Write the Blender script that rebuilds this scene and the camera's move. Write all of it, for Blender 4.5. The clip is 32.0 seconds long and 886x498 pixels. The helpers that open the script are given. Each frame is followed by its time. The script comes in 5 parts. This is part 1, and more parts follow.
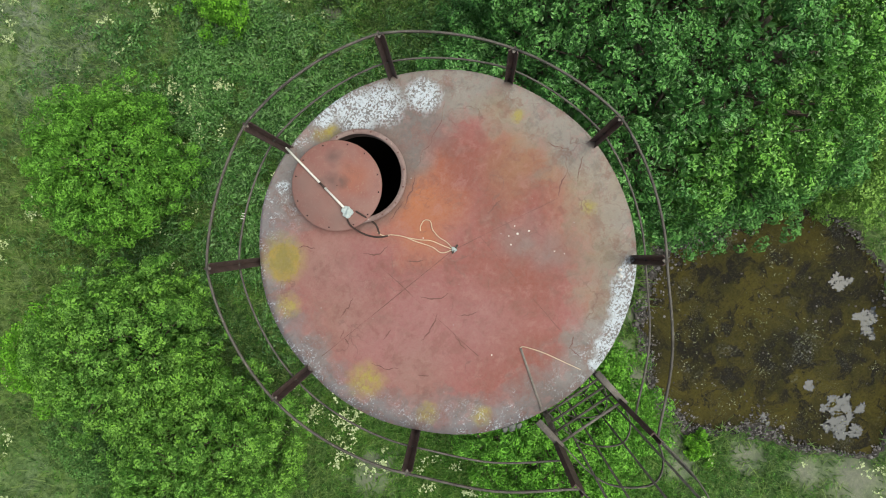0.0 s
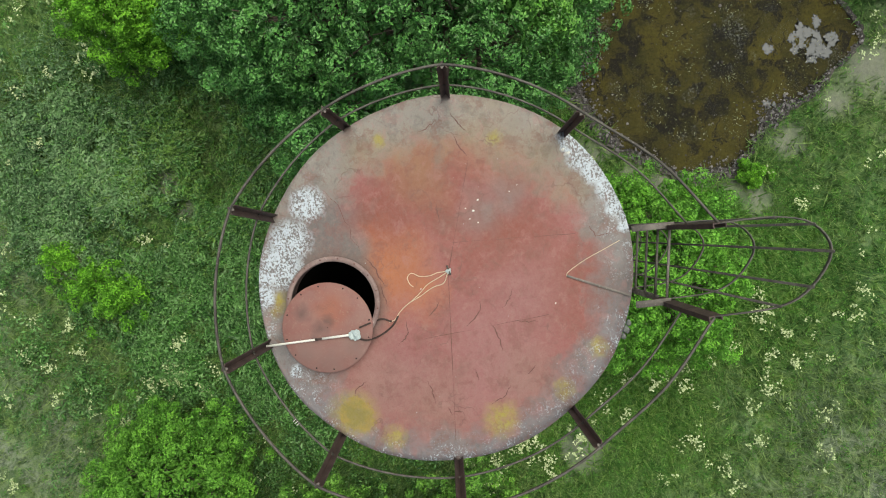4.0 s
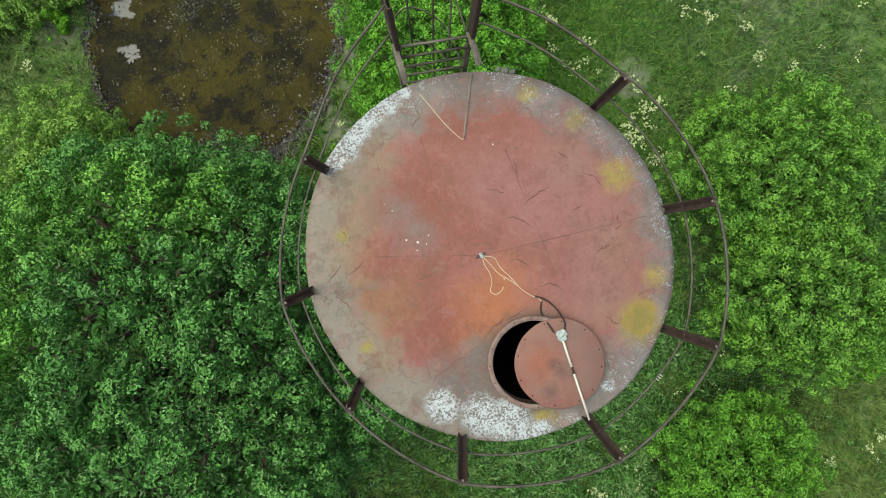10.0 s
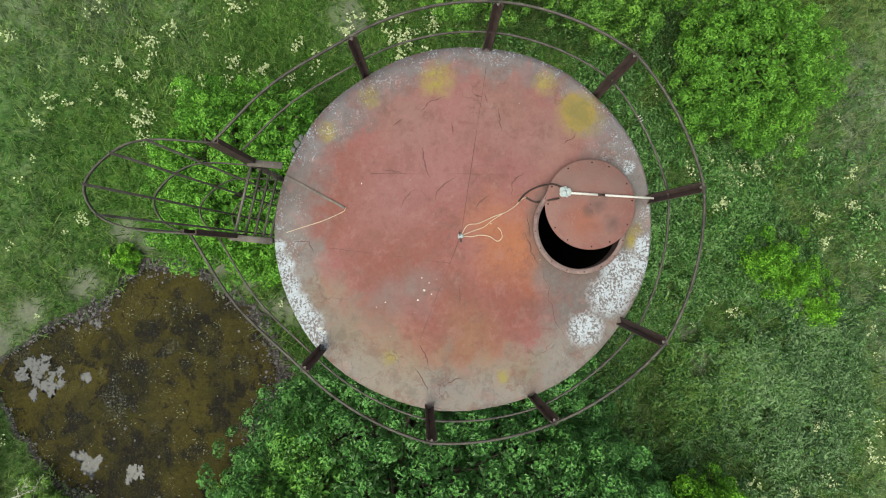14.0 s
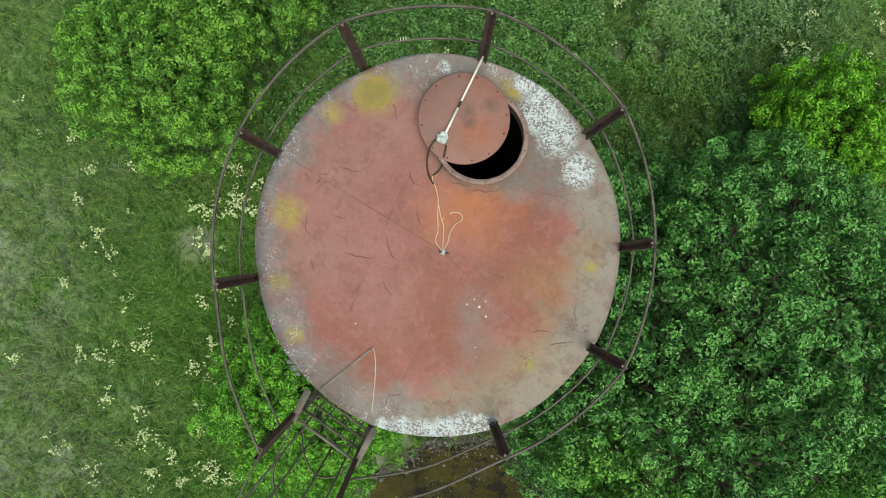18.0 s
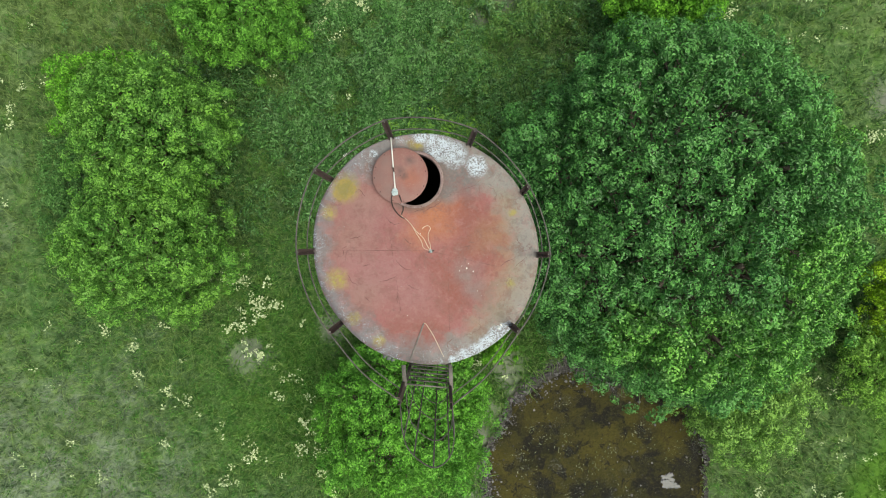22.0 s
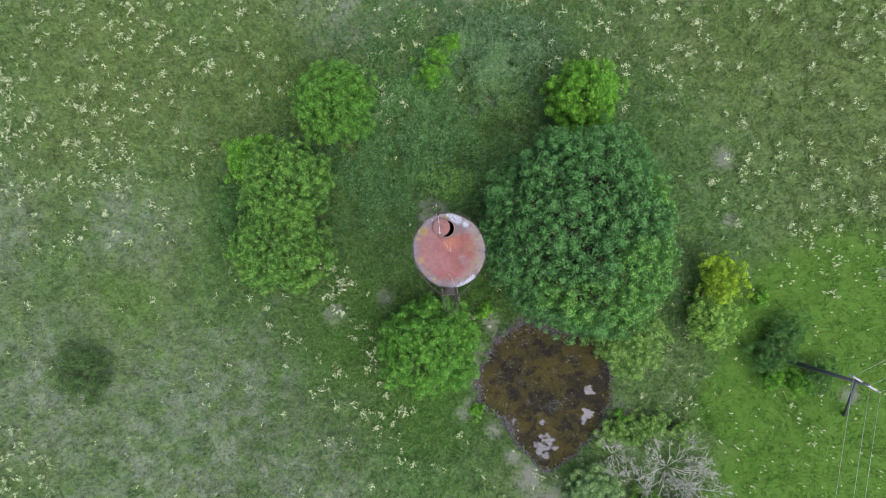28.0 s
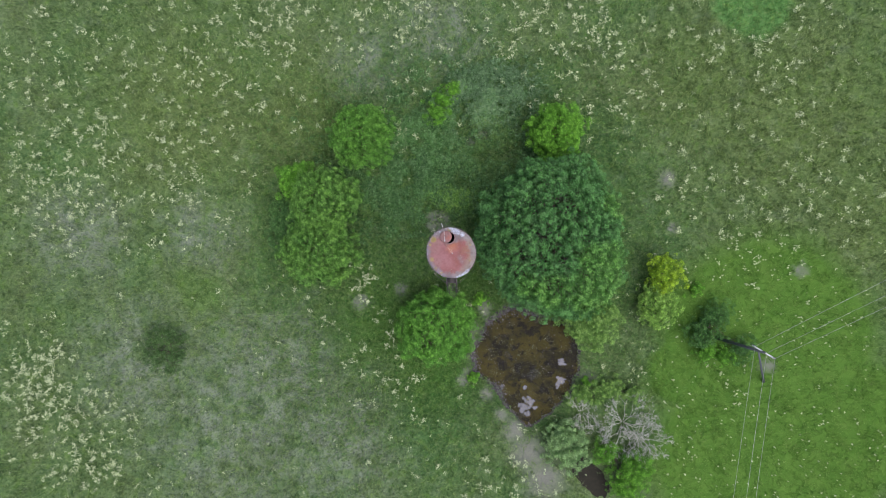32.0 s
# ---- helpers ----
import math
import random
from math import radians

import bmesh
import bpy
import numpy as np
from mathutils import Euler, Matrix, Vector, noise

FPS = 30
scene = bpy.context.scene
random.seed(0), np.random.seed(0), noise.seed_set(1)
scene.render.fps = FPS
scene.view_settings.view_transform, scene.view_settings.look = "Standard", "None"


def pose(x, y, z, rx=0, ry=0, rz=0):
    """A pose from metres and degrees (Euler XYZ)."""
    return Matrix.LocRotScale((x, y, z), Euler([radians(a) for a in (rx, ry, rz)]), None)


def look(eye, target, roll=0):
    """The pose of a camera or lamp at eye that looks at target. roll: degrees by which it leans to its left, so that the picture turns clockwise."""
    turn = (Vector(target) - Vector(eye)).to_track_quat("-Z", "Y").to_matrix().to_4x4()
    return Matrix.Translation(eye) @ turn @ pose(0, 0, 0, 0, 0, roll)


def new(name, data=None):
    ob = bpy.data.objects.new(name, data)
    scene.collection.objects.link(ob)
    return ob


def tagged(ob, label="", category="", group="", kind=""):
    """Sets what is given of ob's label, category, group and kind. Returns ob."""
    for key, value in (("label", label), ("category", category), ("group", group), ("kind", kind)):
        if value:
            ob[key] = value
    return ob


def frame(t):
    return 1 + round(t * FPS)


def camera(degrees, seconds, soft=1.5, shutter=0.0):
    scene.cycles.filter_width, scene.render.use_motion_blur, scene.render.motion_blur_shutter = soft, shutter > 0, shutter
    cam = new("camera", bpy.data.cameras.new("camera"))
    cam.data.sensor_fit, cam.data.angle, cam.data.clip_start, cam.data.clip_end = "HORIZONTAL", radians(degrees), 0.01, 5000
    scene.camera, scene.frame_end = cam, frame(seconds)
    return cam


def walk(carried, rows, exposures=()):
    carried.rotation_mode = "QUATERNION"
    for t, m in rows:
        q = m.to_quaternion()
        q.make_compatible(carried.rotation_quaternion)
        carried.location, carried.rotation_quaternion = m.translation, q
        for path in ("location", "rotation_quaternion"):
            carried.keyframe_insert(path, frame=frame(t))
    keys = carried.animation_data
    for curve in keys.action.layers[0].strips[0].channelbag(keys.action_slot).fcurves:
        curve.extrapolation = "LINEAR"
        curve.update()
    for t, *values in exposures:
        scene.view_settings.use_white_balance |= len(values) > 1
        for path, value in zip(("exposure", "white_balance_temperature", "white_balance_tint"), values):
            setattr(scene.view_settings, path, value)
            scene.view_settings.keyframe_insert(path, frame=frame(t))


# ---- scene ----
import itertools

cam = camera(67.0, 32.0, soft=1.0)
PATH = [
    (0, pose(0.179, -0.118, 25.182, -0.02, 2.39, -46.96)),
    (0.5, pose(0.174, -0.131, 25.185, -0.12, 2.34, -50.68)),
    (1, pose(0.176, -0.140, 25.175, -0.38, 2.23, -56.62)),
    (1.5, pose(0.181, -0.133, 25.183, -0.46, 1.90, -63.47)),
    (2, pose(0.180, -0.111, 25.195, -0.26, 1.47, -70.54)),
    (2.5, pose(0.177, -0.098, 25.210, -0.00, 1.29, -77.42)),
    (4.5, pose(0.392, -0.194, 25.184, -1.57, 1.26, -108.87)),
    (5, pose(0.382, -0.225, 25.192, -1.60, 1.19, -117.04)),
    (5.5, pose(0.376, -0.246, 25.204, -1.69, 0.97, -124.97)),
    (6, pose(0.381, -0.253, 25.210, -1.77, 0.50, -133.43)),
    (6.5, pose(0.370, -0.242, 25.219, -1.45, -0.07, -142.07)),
    (7, pose(0.372, -0.238, 25.220, -1.27, -0.40, -150.53)),
    (7.5, pose(0.368, -0.251, 25.218, -1.17, -0.46, -159.09)),
    (8, pose(0.363, -0.262, 25.233, -1.06, -0.43, -167.47)),
    (8.5, pose(0.362, -0.261, 25.224, -1.02, -0.45, -175.88)),
    (9, pose(0.365, -0.265, 25.208, -0.97, -0.56, -184.39)),
    (9.5, pose(0.355, -0.274, 25.211, -0.97, -0.51, -192.85)),
    (10, pose(0.353, -0.297, 25.208, -1.11, -0.46, -201.41)),
    (10.5, pose(0.354, -0.327, 25.200, -1.14, -0.62, -209.92)),
    (11, pose(0.348, -0.329, 25.211, -0.96, -0.65, -218.60)),
    (11.5, pose(0.362, -0.306, 25.231, -0.68, -0.55, -226.95)),
    (12, pose(0.348, -0.308, 25.229, -0.55, -0.80, -235.37)),
    (12.5, pose(0.316, -0.331, 25.224, -0.39, -1.38, -243.96)),
    (13, pose(0.289, -0.355, 25.215, -0.09, -1.90, -252.40)),
    (13.5, pose(0.260, -0.373, 25.200, 0.19, -2.14, -260.93)),
    (15.5, pose(0.111, -0.111, 25.160, 0.20, -0.38, -294.20)),
    (16, pose(0.116, -0.100, 25.155, 0.44, -0.41, -302.74)),
    (16.5, pose(0.106, -0.082, 25.152, 0.51, -0.45, -311.15)),
    (17, pose(0.103, -0.078, 25.146, 0.65, -0.37, -319.79)),
    (17.5, pose(0.104, -0.086, 25.147, 0.80, -0.25, -328.24)),
    (18, pose(0.095, -0.090, 25.136, 0.97, -0.16, -336.62)),
    (18.5, pose(0.098, -0.097, 25.139, 1.14, 0.03, -345.21)),
    (19, pose(0.110, -0.079, 25.121, 1.17, 0.18, -353.58)),
    (19.5, pose(0.132, -0.072, 25.116, 1.24, 0.29, -361.94)),
    (20, pose(0.152, -0.044, 25.153, 0.77, 0.09, -366.85)),
    (20.5, pose(0.139, -0.059, 25.626, 0.73, -0.06, -367.35)),
    (21, pose(0.122, -0.091, 26.435, 0.85, 0.02, -367.24)),
    (21.5, pose(0.197, -0.107, 27.388, 0.83, -0.08, -367.41)),
    (22, pose(0.225, -0.124, 28.579, 0.71, -0.04, -367.53)),
    (22.5, pose(0.131, -0.124, 30.000, 0.76, -0.12, -367.59)),
    (23, pose(0.192, -0.169, 31.544, 0.73, 0.03, -367.69)),
    (23.5, pose(0.134, -0.207, 33.063, 0.76, 0.05, -367.69)),
    (24, pose(0.150, -0.207, 34.655, 0.70, 0.19, -367.65)),
    (24.5, pose(0.138, -0.176, 36.191, 0.71, 0.21, -367.63)),
    (25, pose(0.115, -0.149, 37.799, 0.72, 0.28, -367.67)),
    (25.5, pose(0.098, -0.139, 39.388, 0.66, 0.34, -367.72)),
    (27.5, pose(-0.035, -0.183, 45.733, 0.61, 0.45, -367.55)),
    (28, pose(-0.065, -0.236, 47.270, 0.67, 0.43, -367.51)),
    (28.5, pose(-0.099, -0.295, 48.837, 0.73, 0.43, -367.50)),
    (29, pose(-0.125, -0.351, 50.441, 0.80, 0.44, -367.53)),
    (29.5, pose(-0.130, -0.387, 52.074, 0.85, 0.45, -367.52)),
    (30, pose(-0.106, -0.395, 53.698, 0.86, 0.54, -367.53)),
    (30.5, pose(-0.044, -0.395, 55.287, 0.82, 0.62, -367.58)),
    (31, pose(-0.002, -0.355, 56.854, 0.75, 0.65, -367.64)),
    (31.5, pose(-0.013, -0.279, 58.425, 0.66, 0.69, -367.55)),
    (32, pose(-0.062, -0.189, 59.929, 0.63, 0.63, -367.56)),
]
walk(cam, PATH, exposures=[(0, 0.86, 6780, -1), (3, 0.86, 6800, -1), (8, 0.84, 7050, -9), (13, 0.85, 6900, -2), (16, 0.85, 6900, -3), (18.5, 0.86, 7050, -9), (21, 0.94, 6950, -9), (24, 1.05, 6080, 12), (32, 0.80, 5860, 19)])

# ---- daylight: bright overcast sky ----
SUN_EL, SUN_AZ = radians(70), radians(135)
world = bpy.data.worlds.new("overcast_sky")
scene.world = world
world.use_nodes = True
wn = world.node_tree.nodes
sky = wn.new("ShaderNodeTexSky")
sky.sky_type, sky.sun_disc, sky.sun_elevation, sky.sun_rotation = "NISHITA", False, SUN_EL, SUN_AZ
sky.air_density, sky.dust_density, sky.ozone_density = 1.0, 6.0, 1.0
world.node_tree.links.new(sky.outputs[0], wn["Background"].inputs[0])
wn["Background"].inputs[1].default_value = 0.06
sun = new("sun", bpy.data.lights.new("sun", "SUN"))
sun.data.energy, sun.data.angle, sun.data.color = 1.5, radians(60), (1.0, 0.97, 0.91)
sun.matrix_world = look((math.sin(SUN_AZ) * math.cos(SUN_EL) * 50, math.cos(SUN_AZ) * math.cos(SUN_EL) * 50, math.sin(SUN_EL) * 50), (0, 0, 0))

# ---- plan: the tower stands at the origin, the ground is z = 0 ----
HR = 19.77                     # height of the tank's rim


# ---- material helpers ----
class Mat:
    """A node material that is built up step by step."""

    def __init__(self, name, rough=0.6, metal=0.0, spec=0.4):
        self.m = bpy.data.materials.new(name)
        self.m.use_nodes = True
        self.t = self.m.node_tree
        self.b = self.t.nodes["Principled BSDF"]
        self.b.inputs["Roughness"].default_value = rough
        self.b.inputs["Metallic"].default_value = metal
        self.b.inputs["Specular IOR Level"].default_value = spec

    def n(self, kind, **inputs):
        node = self.t.nodes.new(kind)
        for k, v in inputs.items():
            self.put(node, k.replace("_", " "), v)
        return node

    def put(self, node, key, v):
        sock = node.inputs[int(key)] if key.isdigit() else node.inputs[key]
        if isinstance(v, bpy.types.NodeSocket):
            self.t.links.new(v, sock)
        else:
            sock.default_value = v

    def pos(self, obj=False):
        if obj:
            return self.n("ShaderNodeTexCoord").outputs["Object"]
        return self.n("ShaderNodeNewGeometry").outputs["Position"]

    def math(self, op, a, b=0.0, c=0.0):
        node = self.t.nodes.new("ShaderNodeMath")
        node.operation = op
        for k, v in enumerate((a, b, c)):
            self.put(node, str(k), v)
        return node.outputs[0]

    def vmath(self, op, a, b=(0, 0, 0)):
        node = self.t.nodes.new("ShaderNodeVectorMath")
        node.operation = op
        self.put(node, "0", a)
        self.put(node, "1", b)
        return node.outputs["Value"] if op in ("DISTANCE", "LENGTH", "DOT_PRODUCT") else node.outputs[0]

    def noise(self, vec, scale, detail=4.0, rough=0.6, colour=False):
        node = self.n("ShaderNodeTexNoise", Vector=vec, Scale=scale, Detail=detail, Roughness=rough)
        return node.outputs["Color" if colour else "Fac"]

    def voronoi(self, vec, scale, feature="F1", out="Distance"):
        node = self.n("ShaderNodeTexVoronoi", Vector=vec, Scale=scale)
        node.feature = feature
        return node.outputs[out]

    def ramp(self, v, lo, hi, a=0.0, b=1.0):
        node = self.n("ShaderNodeMapRange", Value=v)
        for k, x in zip(("From Min", "From Max", "To Min", "To Max"), (lo, hi, a, b)):
            node.inputs[k].default_value = x
        return node.outputs[0]

    def mix(self, f, a, b, mode="MIX"):
        node = self.t.nodes.new("ShaderNodeMix")
        node.data_type, node.blend_type = "RGBA", mode
        for k, v in ((0, f), (6, a), (7, b)):
            if isinstance(v, tuple) and len(v) == 3:
                v = (*v, 1)
            self.put(node, str(k), v)
        return node.outputs[2]

    def warp(self, p, scale, amount):
        c = self.vmath("SUBTRACT", self.noise(p, scale, 3.0, 0.6, True), (0.5, 0.5, 0.5))
        s = self.t.nodes.new("ShaderNodeVectorMath")
        s.operation = "SCALE"
        self.put(s, "0", c)
        self.put(s, "Scale", amount)
        return self.vmath("ADD", p, s.outputs[0])

    def flat(self, p):
        return self.vmath("MULTIPLY", p, (1, 1, 0))

    def spot(self, p, x, y, r, soft=0.5):
        """1 inside a round patch of the plan, 0 outside, with a soft edge."""
        return self.ramp(self.vmath("DISTANCE", p, (x, y, 0)), r * (1 + soft), r * (1 - soft))

    def spots(self, p, rows, soft=0.5):
        out = 0.0
        for x, y, r in rows:
            out = self.math("MAXIMUM", self.spot(p, x, y, r, soft), out)
        return out

    def colour(self, c):
        self.put(self.b, "Base Color", c if not (isinstance(c, tuple) and len(c) == 3) else (*c, 1))
        return self

    def bump(self, h, strength=0.3, dist=0.01):
        node = self.n("ShaderNodeBump", Height=h, Strength=strength, Distance=dist)
        self.t.links.new(node.outputs[0], self.b.inputs["Normal"])
        return self

    def rough(self, v):
        self.put(self.b, "Roughness", v)
        return self

    def thin(self, c, share=0.35):
        """Lets light through, as leaves and blades do."""
        tr = self.n("ShaderNodeBsdfTranslucent", Color=c)
        mx = self.t.nodes.new("ShaderNodeMixShader")
        mx.inputs[0].default_value = share
        self.t.links.new(self.b.outputs[0], mx.inputs[1])
        self.t.links.new(tr.outputs[0], mx.inputs[2])
        self.t.links.new(mx.outputs[0], self.t.nodes["Material Output"].inputs[0])
        return self

    def island(self):
        return self.n("ShaderNodeNewGeometry").outputs["Random Per Island"]


# patches of the meadow, as x, y, radius on the plan
DRY = [(-16.5, -8.5, 5.5), (-21, -12, 8), (-12.5, -15, 5.5), (1.7, 20, 3.6), (-22, 5, 3), (-29, -6, 5), (-5, 18, 3), (-33, 6, 4)]
LAWN = [(27, -12, 10), (23, -21, 8), (31, -20, 8), (20, -13, 4)]
OLIVE = [(33, 8, 10), (38, -2, 6), (24, 12, 6), (-12, 14, 6), (-22, 16, 8), (-23.3, -0.75, 2.3)]
LUSH = [(29.8, 19.2, 3.6)]
# dark green weeds, and shade painted in beside the trees and the tower
WEED_SHADE = [(-15.2, 1, 3), (-14, 6, 2.5), (-7.0, 4, 3.2), (-6.0, 0.8, 2.5), (-3.2, 1.6, 2.4), (-13.8, 5.0, 3.0), (14.5, 3.5, 3.2), (14.8, -4, 2.5), (4, 5, 3), (-8.5, 9, 2), (0.5, 7.5, 4.5), (5, 13, 3.2), (-4, 3, 3), (14, -1, 5), (14, 7, 4), (-3, -14, 4)]
FRESH = [(1, -4.0, 3.2), (-7, -5, 4.0), (-3, -9, 4)]
BARE = [(-0.76, 3.0, 1.25), (4.3, 10.2, 0.6), (3.1, 9.7, 0.5), (20.0, 4.1, 0.7), (19.9, -0.3, 0.45), (-4.8, -2.5, 0.7), (26.6, -13.6, 0.6), (30.6, -5.5, 0.55), (-8.5, -3.2, 0.9), (2.4, -6.0, 0.6), (1.0, -8.2, 0.5),
        (-0.4, -11.4, 0.6), (1.5, -12.8, 0.7), (2.6, -14.8, 0.6), (3.6, -16.4, 1.0), (4.6, -18.6, 1.5), (5.6, -21.0, 1.6), (10.6, -12.6, 0.6), (0.2, -10.6, 0.5), (1.2, -6.9, 0.7), (2.4, -5.2, 0.8), (0.5, -9.3, 0.5), (0.9, -8.1, 0.5)]


def meadow_colour(m):
    """The colour of the meadow by its place: green, olive, dry, lush and bare stretches with ragged edges."""
    p = m.flat(m.pos())
    w = m.warp(m.warp(p, 0.25, 3.0), 1.4, 0.9)
    big, mid, small, fine = m.noise(w, 0.12, 3.0), m.noise(w, 0.7, 5.0, 0.65), m.noise(w, 2.4, 4.0, 0.65), m.noise(p, 7.0, 4.0)
    c = m.mix(m.ramp(big, 0.35, 0.65), (0.100, 0.208, 0.066), (0.165, 0.220, 0.100))
    c = m.mix(m.math("MULTIPLY", m.spots(w, OLIVE, 0.6), 0.7), c, (0.164, 0.216, 0.060))
    c = m.mix(m.math("MULTIPLY", m.spots(w, DRY, 0.6), m.ramp(mid, 0.40, 0.60, 0.12, 0.92)), c, (0.365, 0.390, 0.350))
    # dark weeds and painted shade share one colour
    c = m.mix(m.math("MULTIPLY", m.spots(w, WEED_SHADE, 0.5), 0.65), c, (0.052, 0.155, 0.042))
    c = m.mix(m.ramp(mid, 0.54, 0.70, 0, 0.40), c, (0.300, 0.350, 0.260))
    c = m.mix(m.ramp(small, 0.50, 0.66, 0, 0.62), c, (0.245, 0.350, 0.125))
    clump = m.noise(m.warp(p, 0.9, 1.0), 1.25, 4.0, 0.7)
    c = m.mix(m.math("MULTIPLY", m.spots(w, FRESH, 0.5), 0.78), c, m.mix(mid, (0.074, 0.225, 0.024), (0.125, 0.290, 0.040)))
    c = m.mix(m.ramp(small, 0.48, 0.33, 0, 0.42), c, (0.045, 0.108, 0.024))
    c = m.mix(m.math("MULTIPLY", m.spots(w, LUSH, 0.15), 0.75), c, (0.115, 0.340, 0.075))
    c = m.mix(m.math("MULTIPLY", m.spots(w, [(-22.9, -0.6, 2.0), (-23.6, 0.8, 1.2)], 0.4), 0.6), c, (0.125, 0.255, 0.055))
    c = m.mix(m.ramp(clump, 0.52, 0.66, 0, 0.55), c, (0.165, 0.310, 0.042))
    c = m.mix(m.ramp(clump, 0.46, 0.34, 0, 0.62), c, (0.046, 0.118, 0.026))
    blotch = m.noise(m.warp(p, 2.2, 0.35), 3.6, 5.0, 0.75)
    c = m.mix(m.ramp(blotch, 0.47, 0.38, 0, 0.72), c, (0.030, 0.078, 0.018))
    c = m.mix(m.ramp(blotch, 0.53, 0.63, 0, 0.62), c, (0.270, 0.370, 0.150))
    c = m.mix(m.ramp(fine, 0.50, 0.68, 0, 0.45), c, (0.038, 0.095, 0.020))
    c = m.mix(m.ramp(fine, 0.46, 0.30, 0, 0.30), c, (0.300, 0.390, 0.190))
    c = m.mix(m.math("MULTIPLY", m.spots(w, LAWN, 0.14), 0.92), c, m.mix(m.ramp(mid, 0.35, 0.65), (0.090, 0.222, 0.020), (0.116, 0.243, 0.027)))
    return c, m.spots(m.warp(m.warp(p, 1.2, 1.6), 5.0, 0.5), BARE, 0.75), fine


def mat_ground():
    m = Mat("meadow_ground", 0.95, 0, 0.1)
    c, bare, fine = meadow_colour(m)
    p = m.flat(m.pos())
    soil = m.mix(m.noise(p, 9.0, 6.0, 0.7), (0.115, 0.103, 0.102), (0.31, 0.285, 0.285))
    thatch = m.noise(m.warp(p, 9.0, 0.12), 22.0, 4.0, 0.7)
    c = m.mix(0.22, c, (0.05, 0.07, 0.025))
    c = m.mix(m.ramp(thatch, 0.40, 0.60, 0.45, 0.0), c, (0.032, 0.072, 0.016))
    far = m.math("MAXIMUM", m.math("SUBTRACT", m.vmath("LENGTH", m.vmath("MULTIPLY", p, (1, 0, 0))), 52.0), m.math("SUBTRACT", m.vmath("LENGTH", m.vmath("MULTIPLY", p, (0, 1, 0))), 40.0))
    c = m.mix(m.ramp(m.math("ADD", far, m.ramp(m.noise(p, 0.5, 4.0), 0.3, 0.7, -2, 2)), -8.0, 6.0, 0, 0.5), c, (0.035, 0.070, 0.018))
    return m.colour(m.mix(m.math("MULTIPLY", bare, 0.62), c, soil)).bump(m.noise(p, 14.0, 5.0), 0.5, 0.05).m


def mat_grass():
    m = Mat("meadow_grass", 0.7, 0, 0.25)
    c, bare, fine = meadow_colour(m)
    r = m.island()
    c = m.mix(m.ramp(r, 0.30, 0.0, 0.0, 0.45), c, (0.034, 0.085, 0.014))
    c = m.mix(m.ramp(r, 0.50, 1.0, 0.0, 0.65), c, (0.30, 0.43, 0.13))
    return m.colour(c).thin(c, 0.35).m


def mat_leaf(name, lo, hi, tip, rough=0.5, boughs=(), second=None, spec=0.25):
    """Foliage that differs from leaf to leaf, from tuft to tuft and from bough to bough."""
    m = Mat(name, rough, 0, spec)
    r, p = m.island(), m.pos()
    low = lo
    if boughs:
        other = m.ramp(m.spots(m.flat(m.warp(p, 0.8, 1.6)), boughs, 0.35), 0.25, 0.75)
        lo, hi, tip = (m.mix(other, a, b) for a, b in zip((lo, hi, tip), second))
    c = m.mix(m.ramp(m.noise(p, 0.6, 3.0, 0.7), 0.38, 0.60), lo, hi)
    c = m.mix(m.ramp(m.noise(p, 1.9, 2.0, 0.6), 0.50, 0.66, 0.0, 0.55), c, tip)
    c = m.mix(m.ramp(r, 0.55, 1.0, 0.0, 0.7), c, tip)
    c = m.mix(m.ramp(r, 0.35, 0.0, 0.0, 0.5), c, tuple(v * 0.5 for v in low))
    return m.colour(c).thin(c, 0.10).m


def mat_bark(name, a, b):
    m = Mat(name, 0.9, 0, 0.15)
    p = m.pos(True)
    s = m.vmath("MULTIPLY", p, (6, 6, 1.5))
    return m.colour(m.mix(m.noise(s, 2.0, 6.0, 0.7), a, b)).bump(m.noise(s, 4.0, 6.0), 0.6, 0.02).m


def mat_rust(name, a, b, rough=0.75):
    m = Mat(name, rough, 0.15, 0.35)
    p = m.pos(True)
    c = m.mix(m.ramp(m.noise(p, 6.0, 6.0, 0.7), 0.35, 0.7), a, b)
    c = m.mix(m.ramp(m.noise(p, 40.0, 4.0, 0.7), 0.58, 0.72, 0, 0.6), c, tuple(v * 1.9 for v in b))
    return m.colour(c).bump(m.noise(p, 60.0, 5.0), 0.35, 0.003).m


def mat_plain(name, a, b, scale=20.0, rough=0.6, metal=0.0, bump=0.2):
    m = Mat(name, rough, metal)
    p = m.pos(True)
    return m.colour(m.mix(m.noise(p, scale, 5.0, 0.65), a, b)).bump(m.noise(p, scale * 3, 4.0), bump, 0.004).m


